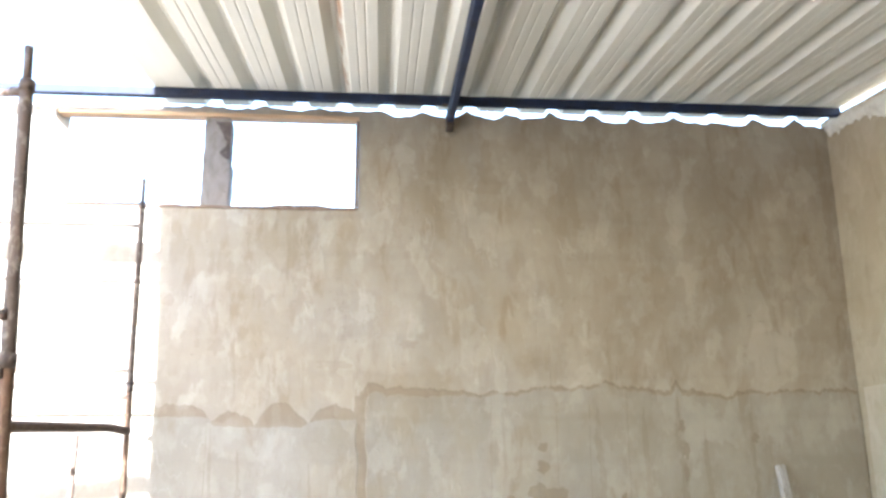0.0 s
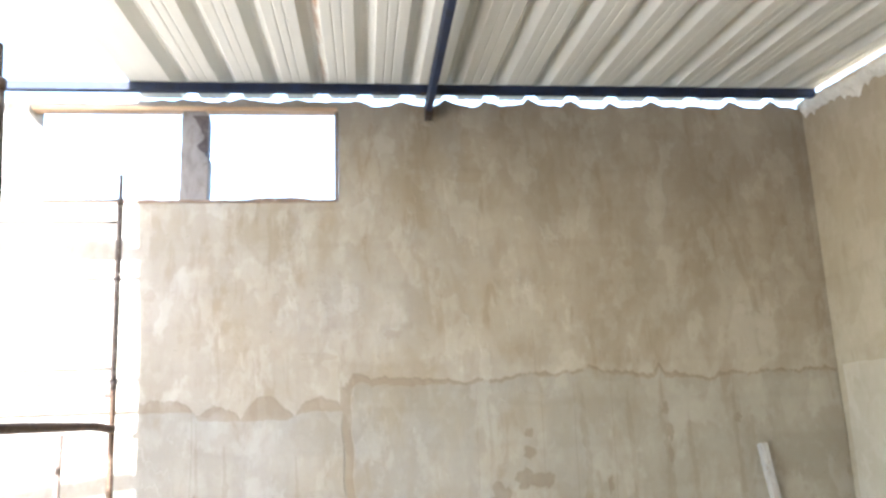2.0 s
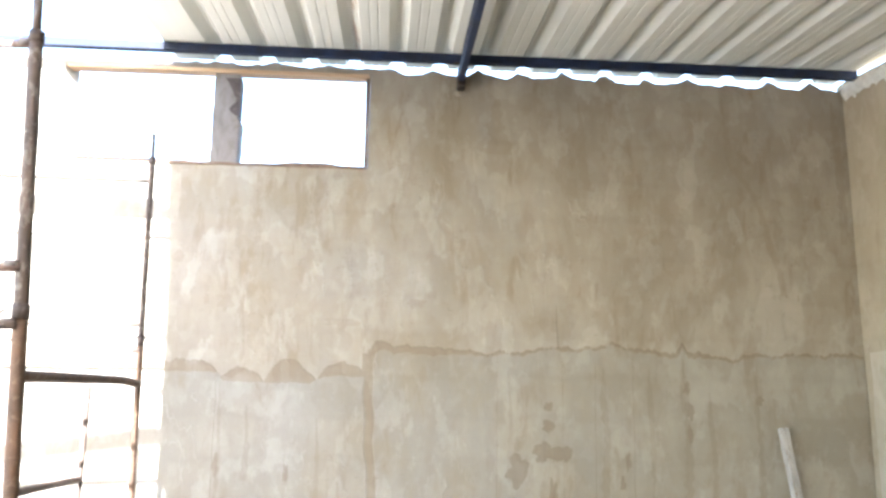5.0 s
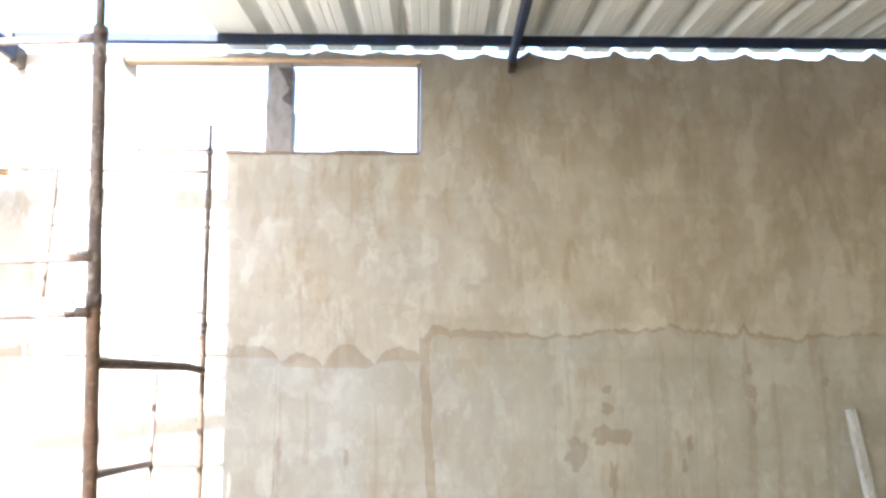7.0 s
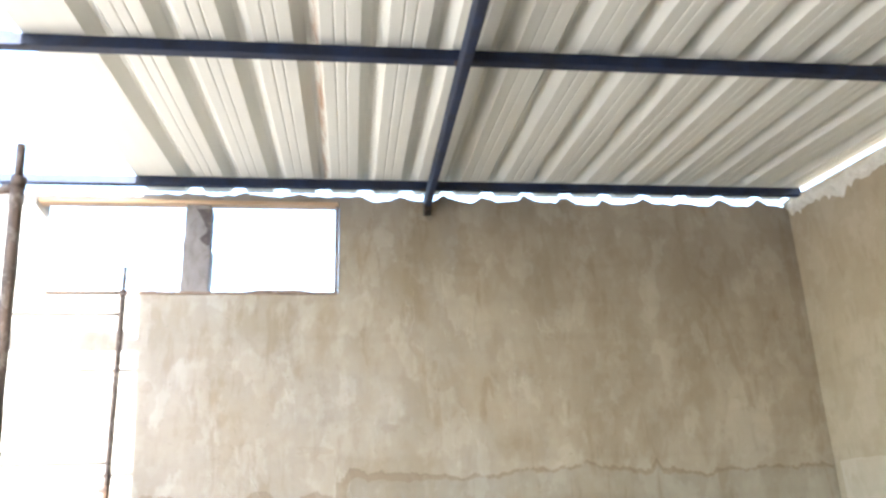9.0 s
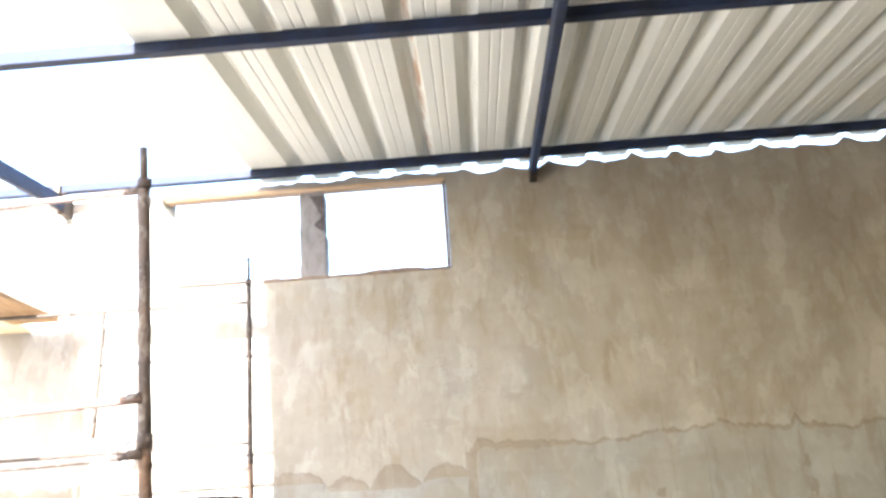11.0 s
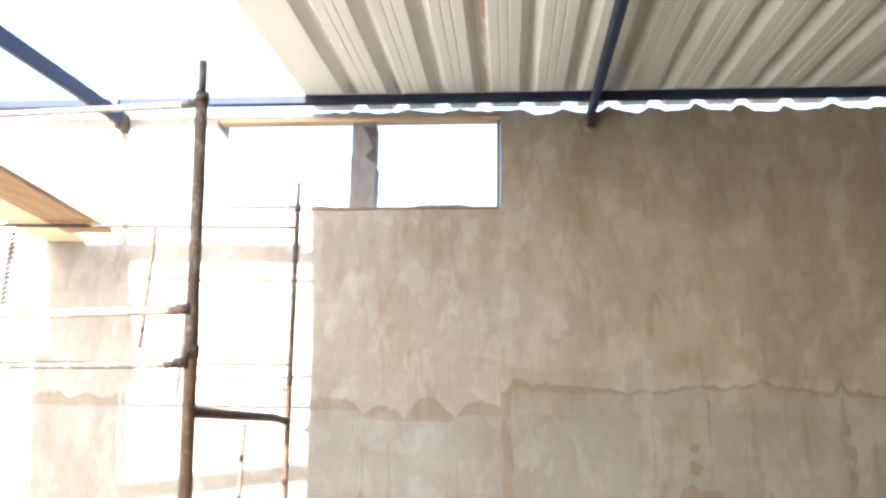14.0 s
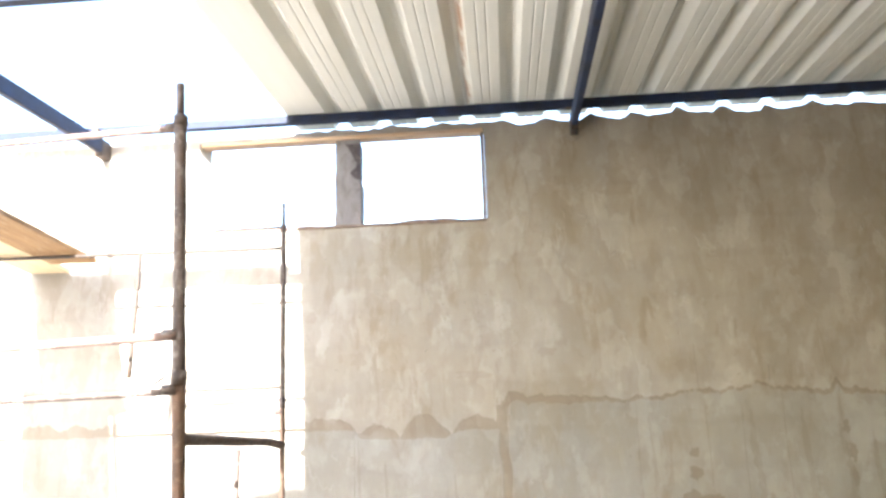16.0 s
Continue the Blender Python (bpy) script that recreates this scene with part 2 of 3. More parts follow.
M_STRIP = weathered("weathered_wood_strip", (0.28, 0.20, 0.15), (0.15, 0.10, 0.08), (0.36, 0.31, 0.28), 0.4, 0.85, 0, 14, bump=0.4)
M_BATTEN = weathered("limewashed_wood", (0.56, 0.53, 0.485), (0.36, 0.325, 0.285), (0.24, 0.15, 0.09), 0.6, 0.85, 0, 9, (4, 4, 0.8), 0.4)


# ---- builders ----
def part(name, bm, material, parent=None, label="", smooth=False):
    me = bpy.data.meshes.new(name)
    bm.normal_update()
    bm.to_mesh(me)
    bm.free()
    me.materials.append(material)
    if smooth:
        for p in me.polygons:
            p.use_smooth = True
    ob = new(name, me)
    ob.parent = parent
    if label:
        ob["label"] = label
    return ob


def thing(name, place=(0, 0, 0)):
    ob = new(name)
    ob.location = place
    ob.empty_display_size = 0.1
    return ob


def at_origin(ob, parent):
    """Keep a part's mesh in world coordinates though its thing stands elsewhere."""
    ob.matrix_parent_inverse = Matrix.Translation(parent.location).inverted()
    return ob


def box_bm(lo, hi, bevel=0.0, bm=None):
    bm = bm or bmesh.new()
    got = bmesh.ops.create_cube(bm, size=1.0)["verts"]
    for v in got:
        v.co = Vector([lo[i] + (v.co[i] + 0.5) * (hi[i] - lo[i]) for i in range(3)])
    if bevel:
        edges = {e for v in got for e in v.link_edges}
        bmesh.ops.bevel(bm, geom=list(edges), offset=bevel, segments=2, affect="EDGES", profile=0.5)
    return bm


def tube_bm(points, radius, sides=14, wobble=0.0, seed=0, step=0.06, bm=None):
    """A round bar along a line of points, with slightly uneven skin and capped ends."""
    bm = bm or bmesh.new()
    path = []
    for a, b in zip(points, points[1:]):
        a, b = Vector(a), Vector(b)
        n = max(1, int((b - a).length / step))
        path += [a.lerp(b, i / n) for i in range(n)]
    path.append(Vector(points[-1]))
    rings = []
    for i, p in enumerate(path):
        ahead = (path[min(i + 1, len(path) - 1)] - path[max(i - 1, 0)]).normalized()
        side = ahead.cross(Vector((0.3, 0.2, 1.0)) if abs(ahead.z) < 0.9 else Vector((1, 0.2, 0))).normalized()
        up = side.cross(ahead)
        ring = []
        for k in range(sides):
            ang = 2 * math.pi * k / sides
            way = side * math.cos(ang) + up * math.sin(ang)
            r = radius * (1 + wobble * noise.noise(Vector((p.x * 9 + seed, p.y * 9 + k * 0.7, p.z * 9))))
            ring.append(bm.verts.new(p + way * r))
        rings.append(ring)
    for r0, r1 in zip(rings, rings[1:]):
        for k in range(sides):
            bm.faces.new((r0[k], r0[(k + 1) % sides], r1[(k + 1) % sides], r1[k]))
    bm.faces.new(rings[0][::-1])
    bm.faces.new(rings[-1])
    return bm


# ---- setting ----
WALL_Y, WALL_T, FLOOR_Z = 4.6, 0.11, -0.17
EAST_X, WEST_X, SOUTH_Y = 2.775, -14.6, -3.4
YARD_X = -2.9
WIN = (-1.64, 0.02, 2.57, 3.115)
RIB, RIB0 = 0.2455, -0.81


def roof_z(y):
    return 3.193 - 0.085 * (4.46 - y)


def wall_top(x):
    """The wall head was made up to the sheets by hand: lumps under the ribs, sharper on one side."""
    u = ((x + 0.05 - RIB0 + RIB / 2) / RIB) % 1.0
    hump = math.exp(-((u - 0.5) / (0.11 if u < 0.5 else 0.21)) ** 2)
    rough = noise.noise(Vector((x * 7.0, 3.1, 0))) * 0.018 + noise.noise(Vector((x * 23.0, 1.7, 0))) * 0.012 + noise.noise(Vector((x * 70.0, 5.7, 0))) * 0.005
    top = 3.132 + 0.040 * hump * (0.75 + 0.9 * noise.noise(Vector((x * 2.2, 9.0, 0)))) + rough
    return max(top, 3.150 + rough) if x < 0.1 else top


def face_y(x, z):
    """The render is trowelled by hand: its face swells by some millimetres."""
    p = Vector((x * 1.6, 0.4, z * 1.6))
    return -0.006 * noise.noise(p) - 0.0025 * noise.noise(p * 4.3)


def north_wall():
    bm = bmesh.new()
    xs = [WEST_X + (WIN[0] - WEST_X) * i / 50 for i in range(50)]
    xs += [WIN[0] + (WIN[1] - WIN[0]) * i / 50 for i in range(50)]
    xs += [WIN[1] + (EAST_X - WIN[1]) * i / 86 for i in range(87)]
    xs.append(EAST_X + 0.15)
    zs = [FLOOR_Z + (WIN[2] - FLOOR_Z) * i / 40 for i in range(41)]
    zs += [WIN[2] + (WIN[3] - WIN[2]) * i / 9 for i in range(1, 10)]
    zs.append(None)
    front, back = {}, {}
    for i, x in enumerate(xs):
        for j, z in enumerate(zs):
            zz = wall_top(x) if z is None else min(z, wall_top(x) - 0.003)
            front[i, j] = bm.verts.new((x, WALL_Y + face_y(x, zz), zz))
            splay = 0.035 if i == 50 and 40 <= j <= 49 else 0.0  # the broken west jamb
            back[i, j] = bm.verts.new((x + splay, WALL_Y + WALL_T, zz))
    solid = {(i, j) for i in range(len(xs) - 1) for j in range(len(zs) - 1)
             if not (WIN[0] - 1e-6 <= xs[i] < WIN[1] - 1e-6 and 40 <= j < 49)}
    for i, j in solid:
        a, b, c, d = (i, j), (i + 1, j), (i + 1, j + 1), (i, j + 1)
        bm.faces.new((front[a], front[b], front[c], front[d]))
        bm.faces.new((back[d], back[c], back[b], back[a]))
        for (e0, e1), nb in (((a, b), (i, j - 1)), ((b, c), (i + 1, j)), ((c, d), (i, j + 1)), ((d, a), (i - 1, j))):
            if nb not in solid:
                bm.faces.new((front[e1], front[e0], back[e0], back[e1]))
    loose = [v for v in bm.verts if not v.link_faces]
    bmesh.ops.delete(bm, geom=loose, context="VERTS")
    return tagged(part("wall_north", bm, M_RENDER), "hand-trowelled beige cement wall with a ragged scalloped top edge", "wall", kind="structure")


def coat(x0, x1, edge, left_edge, right_edge, material, proud, bottom=None, n=60, rows=36):
    """A coat of render laid over the wall, with a wavy upper edge and its own small thickness."""
    bm = bmesh.new()
    grid, rim = [], []
    for i in range(n + 1):
        col = []
        for j in range(rows + 1):
            v = j / rows
            z0 = FLOOR_Z + 0.005 if bottom is None else None
            xg = x0 + (x1 - x0) * i / n
            hi = edge(xg)
            lo = z0 if bottom is None else bottom(xg)
            z = lo + (hi - lo) * v
            x = xg + (left_edge(z) * (1 - i / n)) + (right_edge(z) * (i / n))
            lift = proud * (0.4 if j == rows or i in (0, n) else 1.0)
            col.append(bm.verts.new((x, WALL_Y + face_y(x, z) - lift, z)))
        grid.append(col)
    for i in range(n):
        for j in range(rows):
            bm.faces.new((grid[i][j], grid[i + 1][j], grid[i + 1][j + 1], grid[i][j + 1]))
    rim = [grid[i][0] for i in range(n + 1)] + [grid[n][j] for j in range(1, rows + 1)] + [grid[i][rows] for i in range(n - 1, -1, -1)] + [grid[0][j] for j in range(rows - 1, 0, -1)]
    sunk = [bm.verts.new((v.co.x, WALL_Y + face_y(v.co.x, v.co.z) + 0.02, v.co.z)) for v in rim]
    for k in range(len(rim)):
        q = (k + 1) % len(rim)
        bm.faces.new((rim[q], rim[k], sunk[k], sunk[q]))
    return bm


def wob(x, f, a, s):
    return a * noise.noise(Vector((x * f, s, 0.3)))


wall_n = north_wall()


def bump(x, c, w):
    return math.exp(-((x - c) / w) ** 2)


def step(x, a, b):
    f = min(1.0, max(0.0, (x - a) / (b - a)))
    return f * f * (3 - 2 * f)


def edge_right(x):
    z = 1.566 + 0.032 * step(x, 0.78, 1.05) - 0.028 * step(x, 1.5, 1.7) + 0.03 * bump(x, 1.36, 0.06) + 0.045 * bump(x, 1.745, 0.022)
    z += 0.02 * bump(x, 0.11, 0.05) - 0.03 * bump(x, 2.03, 0.05) - 0.06 * bump(x, 0.06, 0.022) + 0.015 * step(x, 2.1, 2.2)
    return z + wob(x, 9, 0.012, 8) + wob(x, 30, 0.012, 2) + wob(x, 75, 0.007, 6) + wob(x, 180, 0.004, 7)


def edge_left(x):
    z = 1.462 - 0.052 * step(x, -0.74, -0.68) + 0.037 * step(x, -0.24, -0.17)
    return z + wob(x, 16, 0.008, 3) + wob(x, 50, 0.005, 11)


def stain_left(x):
    """The upper rim of the damp: a ragged band, then three round humps."""
    hump = max(0.062 * max(0, 1 - ((x + 0.60) / 0.12) ** 2) ** 0.7, 0.100 * max(0, 1 - ((x + 0.345) / 0.135) ** 2) ** 0.8, 0.064 * max(0, 1 - abs((x + 0.075) / 0.135) ** 1.3))
    band = 0.05 * step(-x, 0.66, 0.76)
    return edge_left(x) + max(0.006, hump, band) + wob(x, 9, 0.030, 31) + wob(x, 30, 0.016, 33) + wob(x, 90, 0.008, 35)


def stain_right(x):
    lift = 0.009 + 0.036 * step(-x, -0.75, -0.15) + 0.022 * bump(x, 0.42, 0.06) + 0.014 * bump(x, 1.75, 0.12)
    return edge_right(x) + lift * (1 + wob(x, 6, 0.8, 12)) + wob(x, 22, 0.010, 14) + wob(x, 60, 0.008, 16) + wob(x, 150, 0.004, 18)


def seam(z):
    return 0.045 * (1.5 - z) * 1.2 + wob(z, 9, 0.018, 21) + wob(z, 26, 0.010, 5) + wob(z, 60, 0.004, 8)


def dip(edge, depth):
    return lambda x: edge(x) - depth


flat = lambda z: 0.0
part("damp_line", coat(0.052, EAST_X - 0.004, stain_right, flat, flat, M_TIDE, 0.0030, dip(edge_right, 0.06), n=420, rows=6), M_TIDE, wall_n, "brown damp line above the lower coat")
part("damp_line", coat(-3.4, 0.06, stain_left, flat, flat, M_TIDE, 0.0030, dip(edge_left, 0.06), n=420, rows=6), M_TIDE, wall_n, "brown scalloped damp line above the lower coat")
part("damp_seam", coat(0.022, 0.095, lambda x: 1.56, seam, seam, M_TIDE, 0.0036, n=8, rows=120), M_TIDE, wall_n, "brown upright damp seam between two coats")
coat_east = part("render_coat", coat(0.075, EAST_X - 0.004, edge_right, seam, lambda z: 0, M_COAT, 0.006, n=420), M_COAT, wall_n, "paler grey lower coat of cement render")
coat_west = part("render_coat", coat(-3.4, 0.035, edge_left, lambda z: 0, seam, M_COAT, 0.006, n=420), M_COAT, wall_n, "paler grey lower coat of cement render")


def chip(x, z, w, h, seed, proud=0.009, material=None, label="bare damp brown patch in the render"):
    """A place where the skim has fallen off and the damp brown base shows, ragged all round."""
    bm = bmesh.new()
    n = 40
    rim = []
    for k in range(n):
        a = 2 * math.pi * k / n
        r = 1 + 0.75 * noise.noise(Vector((math.cos(a) * 1.6, math.sin(a) * 1.6, seed))) + 0.3 * noise.noise(Vector((math.cos(a) * 5, math.sin(a) * 5, seed)))
        px, pz = x + w / 2 * r * math.cos(a), z + h / 2 * r * math.sin(a)
        rim.append(bm.verts.new((px, WALL_Y + face_y(px, pz) - proud, pz)))
    bm.faces.new(rim)
    low = [bm.verts.new((v.co.x, v.co.y + 0.012, v.co.z)) for v in rim]
    for k in range(n):
        q = (k + 1) % n
        bm.faces.new((rim[q], rim[k], low[k], low[q]))
    holder = wall_n if material else coat_east if x > 0.06 else coat_west
    return part("bare_patch", bm, material or M_STAIN, holder, label)


for row in ((1.01, 1.295, 0.05, 0.045, 1), (1.005, 1.195, 0.07, 0.06, 5), (0.995, 1.055, 0.15, 0.10, 9), (1.10, 1.06, 0.06, 0.07, 12),
            (0.84, 0.97, 0.10, 0.13, 15), (1.03, 0.85, 0.05, 0.14, 21), (1.76, 1.40, 0.035, 0.07, 31), (1.775, 1.28, 0.035, 0.09, 33),
            (1.77, 1.16, 0.03, 0.08, 35), (1.43, 1.02, 0.03, 0.10, 37), (1.40, 0.90, 0.025, 0.07, 39), (2.16, 1.34, 0.04, 0.05, 41),
            (-0.70, 0.98, 0.03, 0.11, 45), (-0.35, 0.95, 0.025, 0.12, 47)):
    chip(*row)
for row in ((-0.70, 1.82, 0.07, 0.08, 61), (-0.62, 1.80, 0.03, 0.10, 62), (-0.80, 1.83, 0.03, 0.06, 63), (-0.10, 1.72, 0.16, 0.05, 64), (0.30, 1.83, 0.10, 0.05, 65), (-0.40, 1.72, 0.02, 0.10, 66),
            (1.04, 1.73, 0.03, 0.09, 67), (0.99, 1.74, 0.06, 0.05, 68), (1.68, 1.83, 0.03, 0.10, 69), (0.82, 1.90, 0.02, 0.10, 70), (-0.96, 2.05, 0.05, 0.06, 71), (0.55, 2.15, 0.03, 0.09, 72),
            (1.19, 2.76, 0.05, 0.14, 73), (1.62, 2.20, 0.04, 0.05, 74), (2.42, 1.90, 0.012, 0.04, 75)):
    chip(*row, proud=0.0024, material=M_DAMP, label="faint brown smudge on the render")


def seam_line(x, z0, z1, seed):
    """A fine upright shrinkage crack with slightly raised lips."""
    bm = bmesh.new()
    n = 40
    pts = []
    for i in range(n + 1):
        z = z0 + (z1 - z0) * i / n
        px = x + 0.008 * noise.noise(Vector((z * 3, seed, 0))) + 0.002 * noise.noise(Vector((z * 30, seed, 0)))
        w = 0.0007 + 0.0016 * abs(noise.noise(Vector((z * 9, seed, 4))))
        y = WALL_Y + face_y(px, z) - 0.0085
        pts.append([bm.verts.new((px - w, y + 0.004, z)), bm.verts.new((px - w, y, z)), bm.verts.new((px + w, y, z)), bm.verts.new((px + w, y + 0.004, z))])
    for a, b in zip(pts, pts[1:]):
        for k in range(3):
            bm.faces.new((a[k], a[k + 1], b[k + 1], b[k]))
    holder = wall_n if z0 > 1.5 else coat_east if x > 0.06 else coat_west
    return part("shrinkage_crack", bm, M_STAIN, holder, "fine brown shrinkage crack")


for row in ((1.085, 0.55, 1.56, 1), (1.26, 0.55, 1.555, 2), (1.465, 0.55, 1.57, 3), (1.75, 0.6, 1.58, 4), (0.735, 0.7, 1.555, 5), (-0.72, 0.6, 1.44, 6), (2.15, 0.6, 1.57, 7), (1.06, 1.6, 1.84, 8), (1.42, 1.64, 1.72, 9)):
    seam_line(*row)

def water_mark(points, width, seed, material=None, proud=0.0028, label="brown water mark running down the render"):
    """A run of rain water down the render, thin as a film, ragged along both sides."""
    bm = bmesh.new()
    rows = []
    for (xa, za), (xb, zb) in zip(points, points[1:]):
        steps = max(6, int(abs(za - zb) / 0.012))
        for i in range(steps):
            f = i / steps
            x, z = xa + (xb - xa) * f, za + (zb - za) * f
            along = len(rows) * 0.05
            taper = min(1.0, 0.25 + len(rows) / 20)
            l = width * taper * (0.5 + 0.5 * noise.noise(Vector((along, seed, 1))) + 0.45 * noise.noise(Vector((along * 7, seed, 2))))
            r = width * taper * (0.5 + 0.5 * noise.noise(Vector((along, seed, 7))) + 0.45 * noise.noise(Vector((along * 7, seed, 5))))
            row = []
            for px in (x - max(l, 0.002), x + max(r, 0.002)):
                row.append(bm.verts.new((px, WALL_Y + face_y(px, z) - proud, z)))
            rows.append(row)
    for a, b in zip(rows, rows[1:]):
        bm.faces.new((a[0], a[1], b[1], b[0]))
    return part("water_mark", bm, material or M_DAMP, wall_n, label)



water_mark([(2.04, 3.06), (2.05, 2.9), (2.075, 2.655), (2.19, 2.50), (2.24, 2.36), (2.29, 2.18), (2.33, 2.0), (2.34, 1.9)], 0.036, 1)
water_mark([(2.70, 3.06), (2.715, 2.7), (2.72, 2.2)], 0.045, 2)
water_mark([(1.20, 3.0), (1.22, 2.7), (1.24, 2.47)], 0.040, 4)
water_mark([(0.74, 3.0), (0.73, 2.85), (0.76, 2.66)], 0.125, 5)
water_mark([(0.46, 2.8), (0.45, 2.6), (0.47, 2.4)], 0.045, 7)
for x, z0, z1, width, seed in ((1.305, 1.50, 0.5, 0.036, 51), (1.555, 1.50, 0.5, 0.028, 52), (1.745, 1.55, 0.5, 0.042, 53), (1.885, 1.38, 0.5, 0.030, 54), (2.14, 1.5, 0.5, 0.03, 55),
                               (2.31, 1.1, 0.5, 0.03, 56), (-0.70, 1.40, 0.6, 0.016, 57), (-0.56, 1.28, 0.9, 0.03, 58), (-0.20, 1.22, 0.6, 0.020, 59), (0.80, 1.42, 0.9, 0.024, 60)):
    water_mark([(x, z0), (x + 0.012, (z0 + z1) / 2), (x, z1)], width, seed, M_BAND, 0.0082, "darker upright band in the lower coat")

def trowel_marks(seed, count, x0, x1, z0, z1, proud):
    """Short scratches and specks that the trowel left, each a thin ragged sliver."""
    dice = random.Random(seed)
    bm = bmesh.new()
    for _ in range(count):
        x, z = dice.uniform(x0, x1), dice.uniform(z0, z1)
        long, thick = dice.uniform(0.006, 0.034), dice.uniform(0.0012, 0.0042)
        lie = dice.choice((0.0, 0.1, -0.1, 0.9, 1.4, -1.2))
        rim = []
        for k in range(8):
            a = 2 * math.pi * k / 8
            u, w = long / 2 * math.cos(a), thick / 2 * math.sin(a) * dice.uniform(0.5, 1.4)
            px, pz = x + u * math.cos(lie) - w * math.sin(lie), z + u * math.sin(lie) + w * math.cos(lie)
            rim.append(bm.verts.new((px, WALL_Y + face_y(px, pz) - proud, pz)))
        bm.faces.new(rim)
    return part("trowel_marks", bm, M_STAIN, wall_n, "scattered small brown trowel scratches")


trowel_marks(3, 90, -1.0, 2.7, 1.64, 2.5, 0.0030)
trowel_marks(4, 24, 0.1, 2.7, 2.5, 3.05, 0.0030)
trowel_marks(5, 60, -1.0, 2.7, 0.75, 1.38, 0.0088)

# Window: plank lintel, thin strips at jamb and sill, and a mortar-smeared post.
window = tagged(thing("window_1", (-0.81, WALL_Y, 2.57)), "unglazed high window opening with plank lintel and rough post", "window", kind="structure")


def wpart(name, bm, mat, label=""):
    return at_origin(part(name, bm, mat, window, label), window)


wpart("lintel", box_bm((-1.625, WALL_Y - 0.012, 3.090), (0.016, WALL_Y + 0.065, 3.113), 0.004), M_WOOD, "raw orange pine plank lintel")
wpart("jamb", box_bm((-0.002, WALL_Y - 0.006, 2.585), (0.018, WALL_Y + 0.05, 3.088), 0.003), M_STRIP, "thin weathered wooden strip")


def sill_bm():
    bm = bmesh.new()
    n = 70
    rows = []
    for i in range(n + 1):
        x = -1.62 + 1.638 * i / n
        h = 2.582 + 0.004 * noise.noise(Vector((x * 8, 2, 0))) + 0.012 * max(0, 1 - abs((x + 0.30) / 0.17) ** 4) + (0.006 if x < -0.95 else 0)
        rows.append([bm.verts.new(p) for p in ((x, WALL_Y - 0.010, 2.562 + 0.003 * noise.noise(Vector((x * 12, 5, 0)))), (x, WALL_Y - 0.008, h - 0.006), (x, WALL_Y + 0.02, h), (x, WALL_Y + WALL_T, h), (x, WALL_Y + WALL_T, 2.56))])
    for a, b in zip(rows, rows[1:]):
        for k in range(5):
            q = (k + 1) % 5
            bm.faces.new((a[k], b[k], b[q], a[q]))
    bm.faces.new(rows[0])
    bm.faces.new(rows[-1][::-1])
    return bm


wpart("sill", sill_bm(), M_STRIP, "rough mortar-edged wooden sill strip")


def post_bm():
    bm = bmesh.new()
    n = 34
    rings = []
    for i in range(n + 1):
        z = 2.576 + (3.092 - 2.576) * i / n
        j = lambda s: 0.005 * noise.noise(Vector((z * 17, s, 0)))
        right = -0.698 + (0.014 if z < 2.82 else 0.0) + j(1)
        rings.append([bm.verts.new(p) for p in ((-0.835 + j(2), WALL_Y + 0.006, z), (right - 0.006, WALL_Y + 0.006 + j(3), z), (right, WALL_Y + 0.014, z), (right, WALL_Y + 0.10, z), (-0.835, WALL_Y + 0.10, z))])
    for a, b in zip(rings, rings[1:]):
        for k in range(5):
            q = (k + 1) % 5
            bm.faces.new((a[k], a[q], b[q], b[k]))
    bm.faces.new(rings[0][::-1])
    bm.faces.new(rings[-1])
    return bm


window_post = wpart("post", post_bm(), M_POST, "grey mortar-smeared window post")


def chip_bm():
    bm = bmesh.new()
    n = 22
    rows = []
    for i in range(n + 1):
        z = 2.845 + (3.062 - 2.845) * i / n
        w = max(0.008, 0.048 - 1.1 * abs(z - 2.885)) + max(0.0, 0.55 * (z - 2.95)) + 0.012 * noise.noise(Vector((z * 40, 8, 0)))
        rows.append([bm.verts.new(p) for p in ((-0.705 - w, WALL_Y + 0.009, z), (-0.705 - w, WALL_Y + 0.001, z), (-0.692, WALL_Y + 0.001, z), (-0.692, WALL_Y + 0.09, z))])
    for a, b in zip(rows, rows[1:]):
        for k in range(3):
            bm.faces.new((a[k], a[k + 1], b[k + 1], b[k]))
    return bm


part("bare_patch", chip_bm(), M_POSTDARK, window_post, "dark bare patch where mortar broke off")


# East wall with a ragged top and loose mortar below the sheets.
def east_wall():
    bm = bmesh.new()
    n, rows = 120, 36
    grid, back = [], []
    for i in range(n + 1):
        y = SOUTH_Y + (WALL_Y + 0.05 - SOUTH_Y) * i / n
        top = roof_z(y) - 0.034 + 0.014 * noise.noise(Vector((y * 6, 5, 0))) + 0.02 * noise.noise(Vector((y * 17, 2, 0)))
        grid.append([bm.verts.new((EAST_X + 0.5 * face_y(y, z := FLOOR_Z + (top - FLOOR_Z) * j / rows), y, z)) for j in range(rows + 1)])
        back.append([bm.verts.new((EAST_X + 0.15, y, FLOOR_Z)), bm.verts.new((EAST_X + 0.15, y, top))])
    for i in range(n):
        for j in range(rows):
            bm.faces.new((grid[i][j], grid[i][j + 1], grid[i + 1][j + 1], grid[i + 1][j]))
        bm.faces.new((grid[i][rows], back[i][1], back[i + 1][1], grid[i + 1][rows]))
        bm.faces.new((back[i][0], back[i + 1][0], back[i + 1][1], back[i][1]))
    return tagged(part("wall_east", bm, M_SIDE), "warm beige cement side wall under the roof edge", "wall", kind="structure")


wall_e = east_wall()


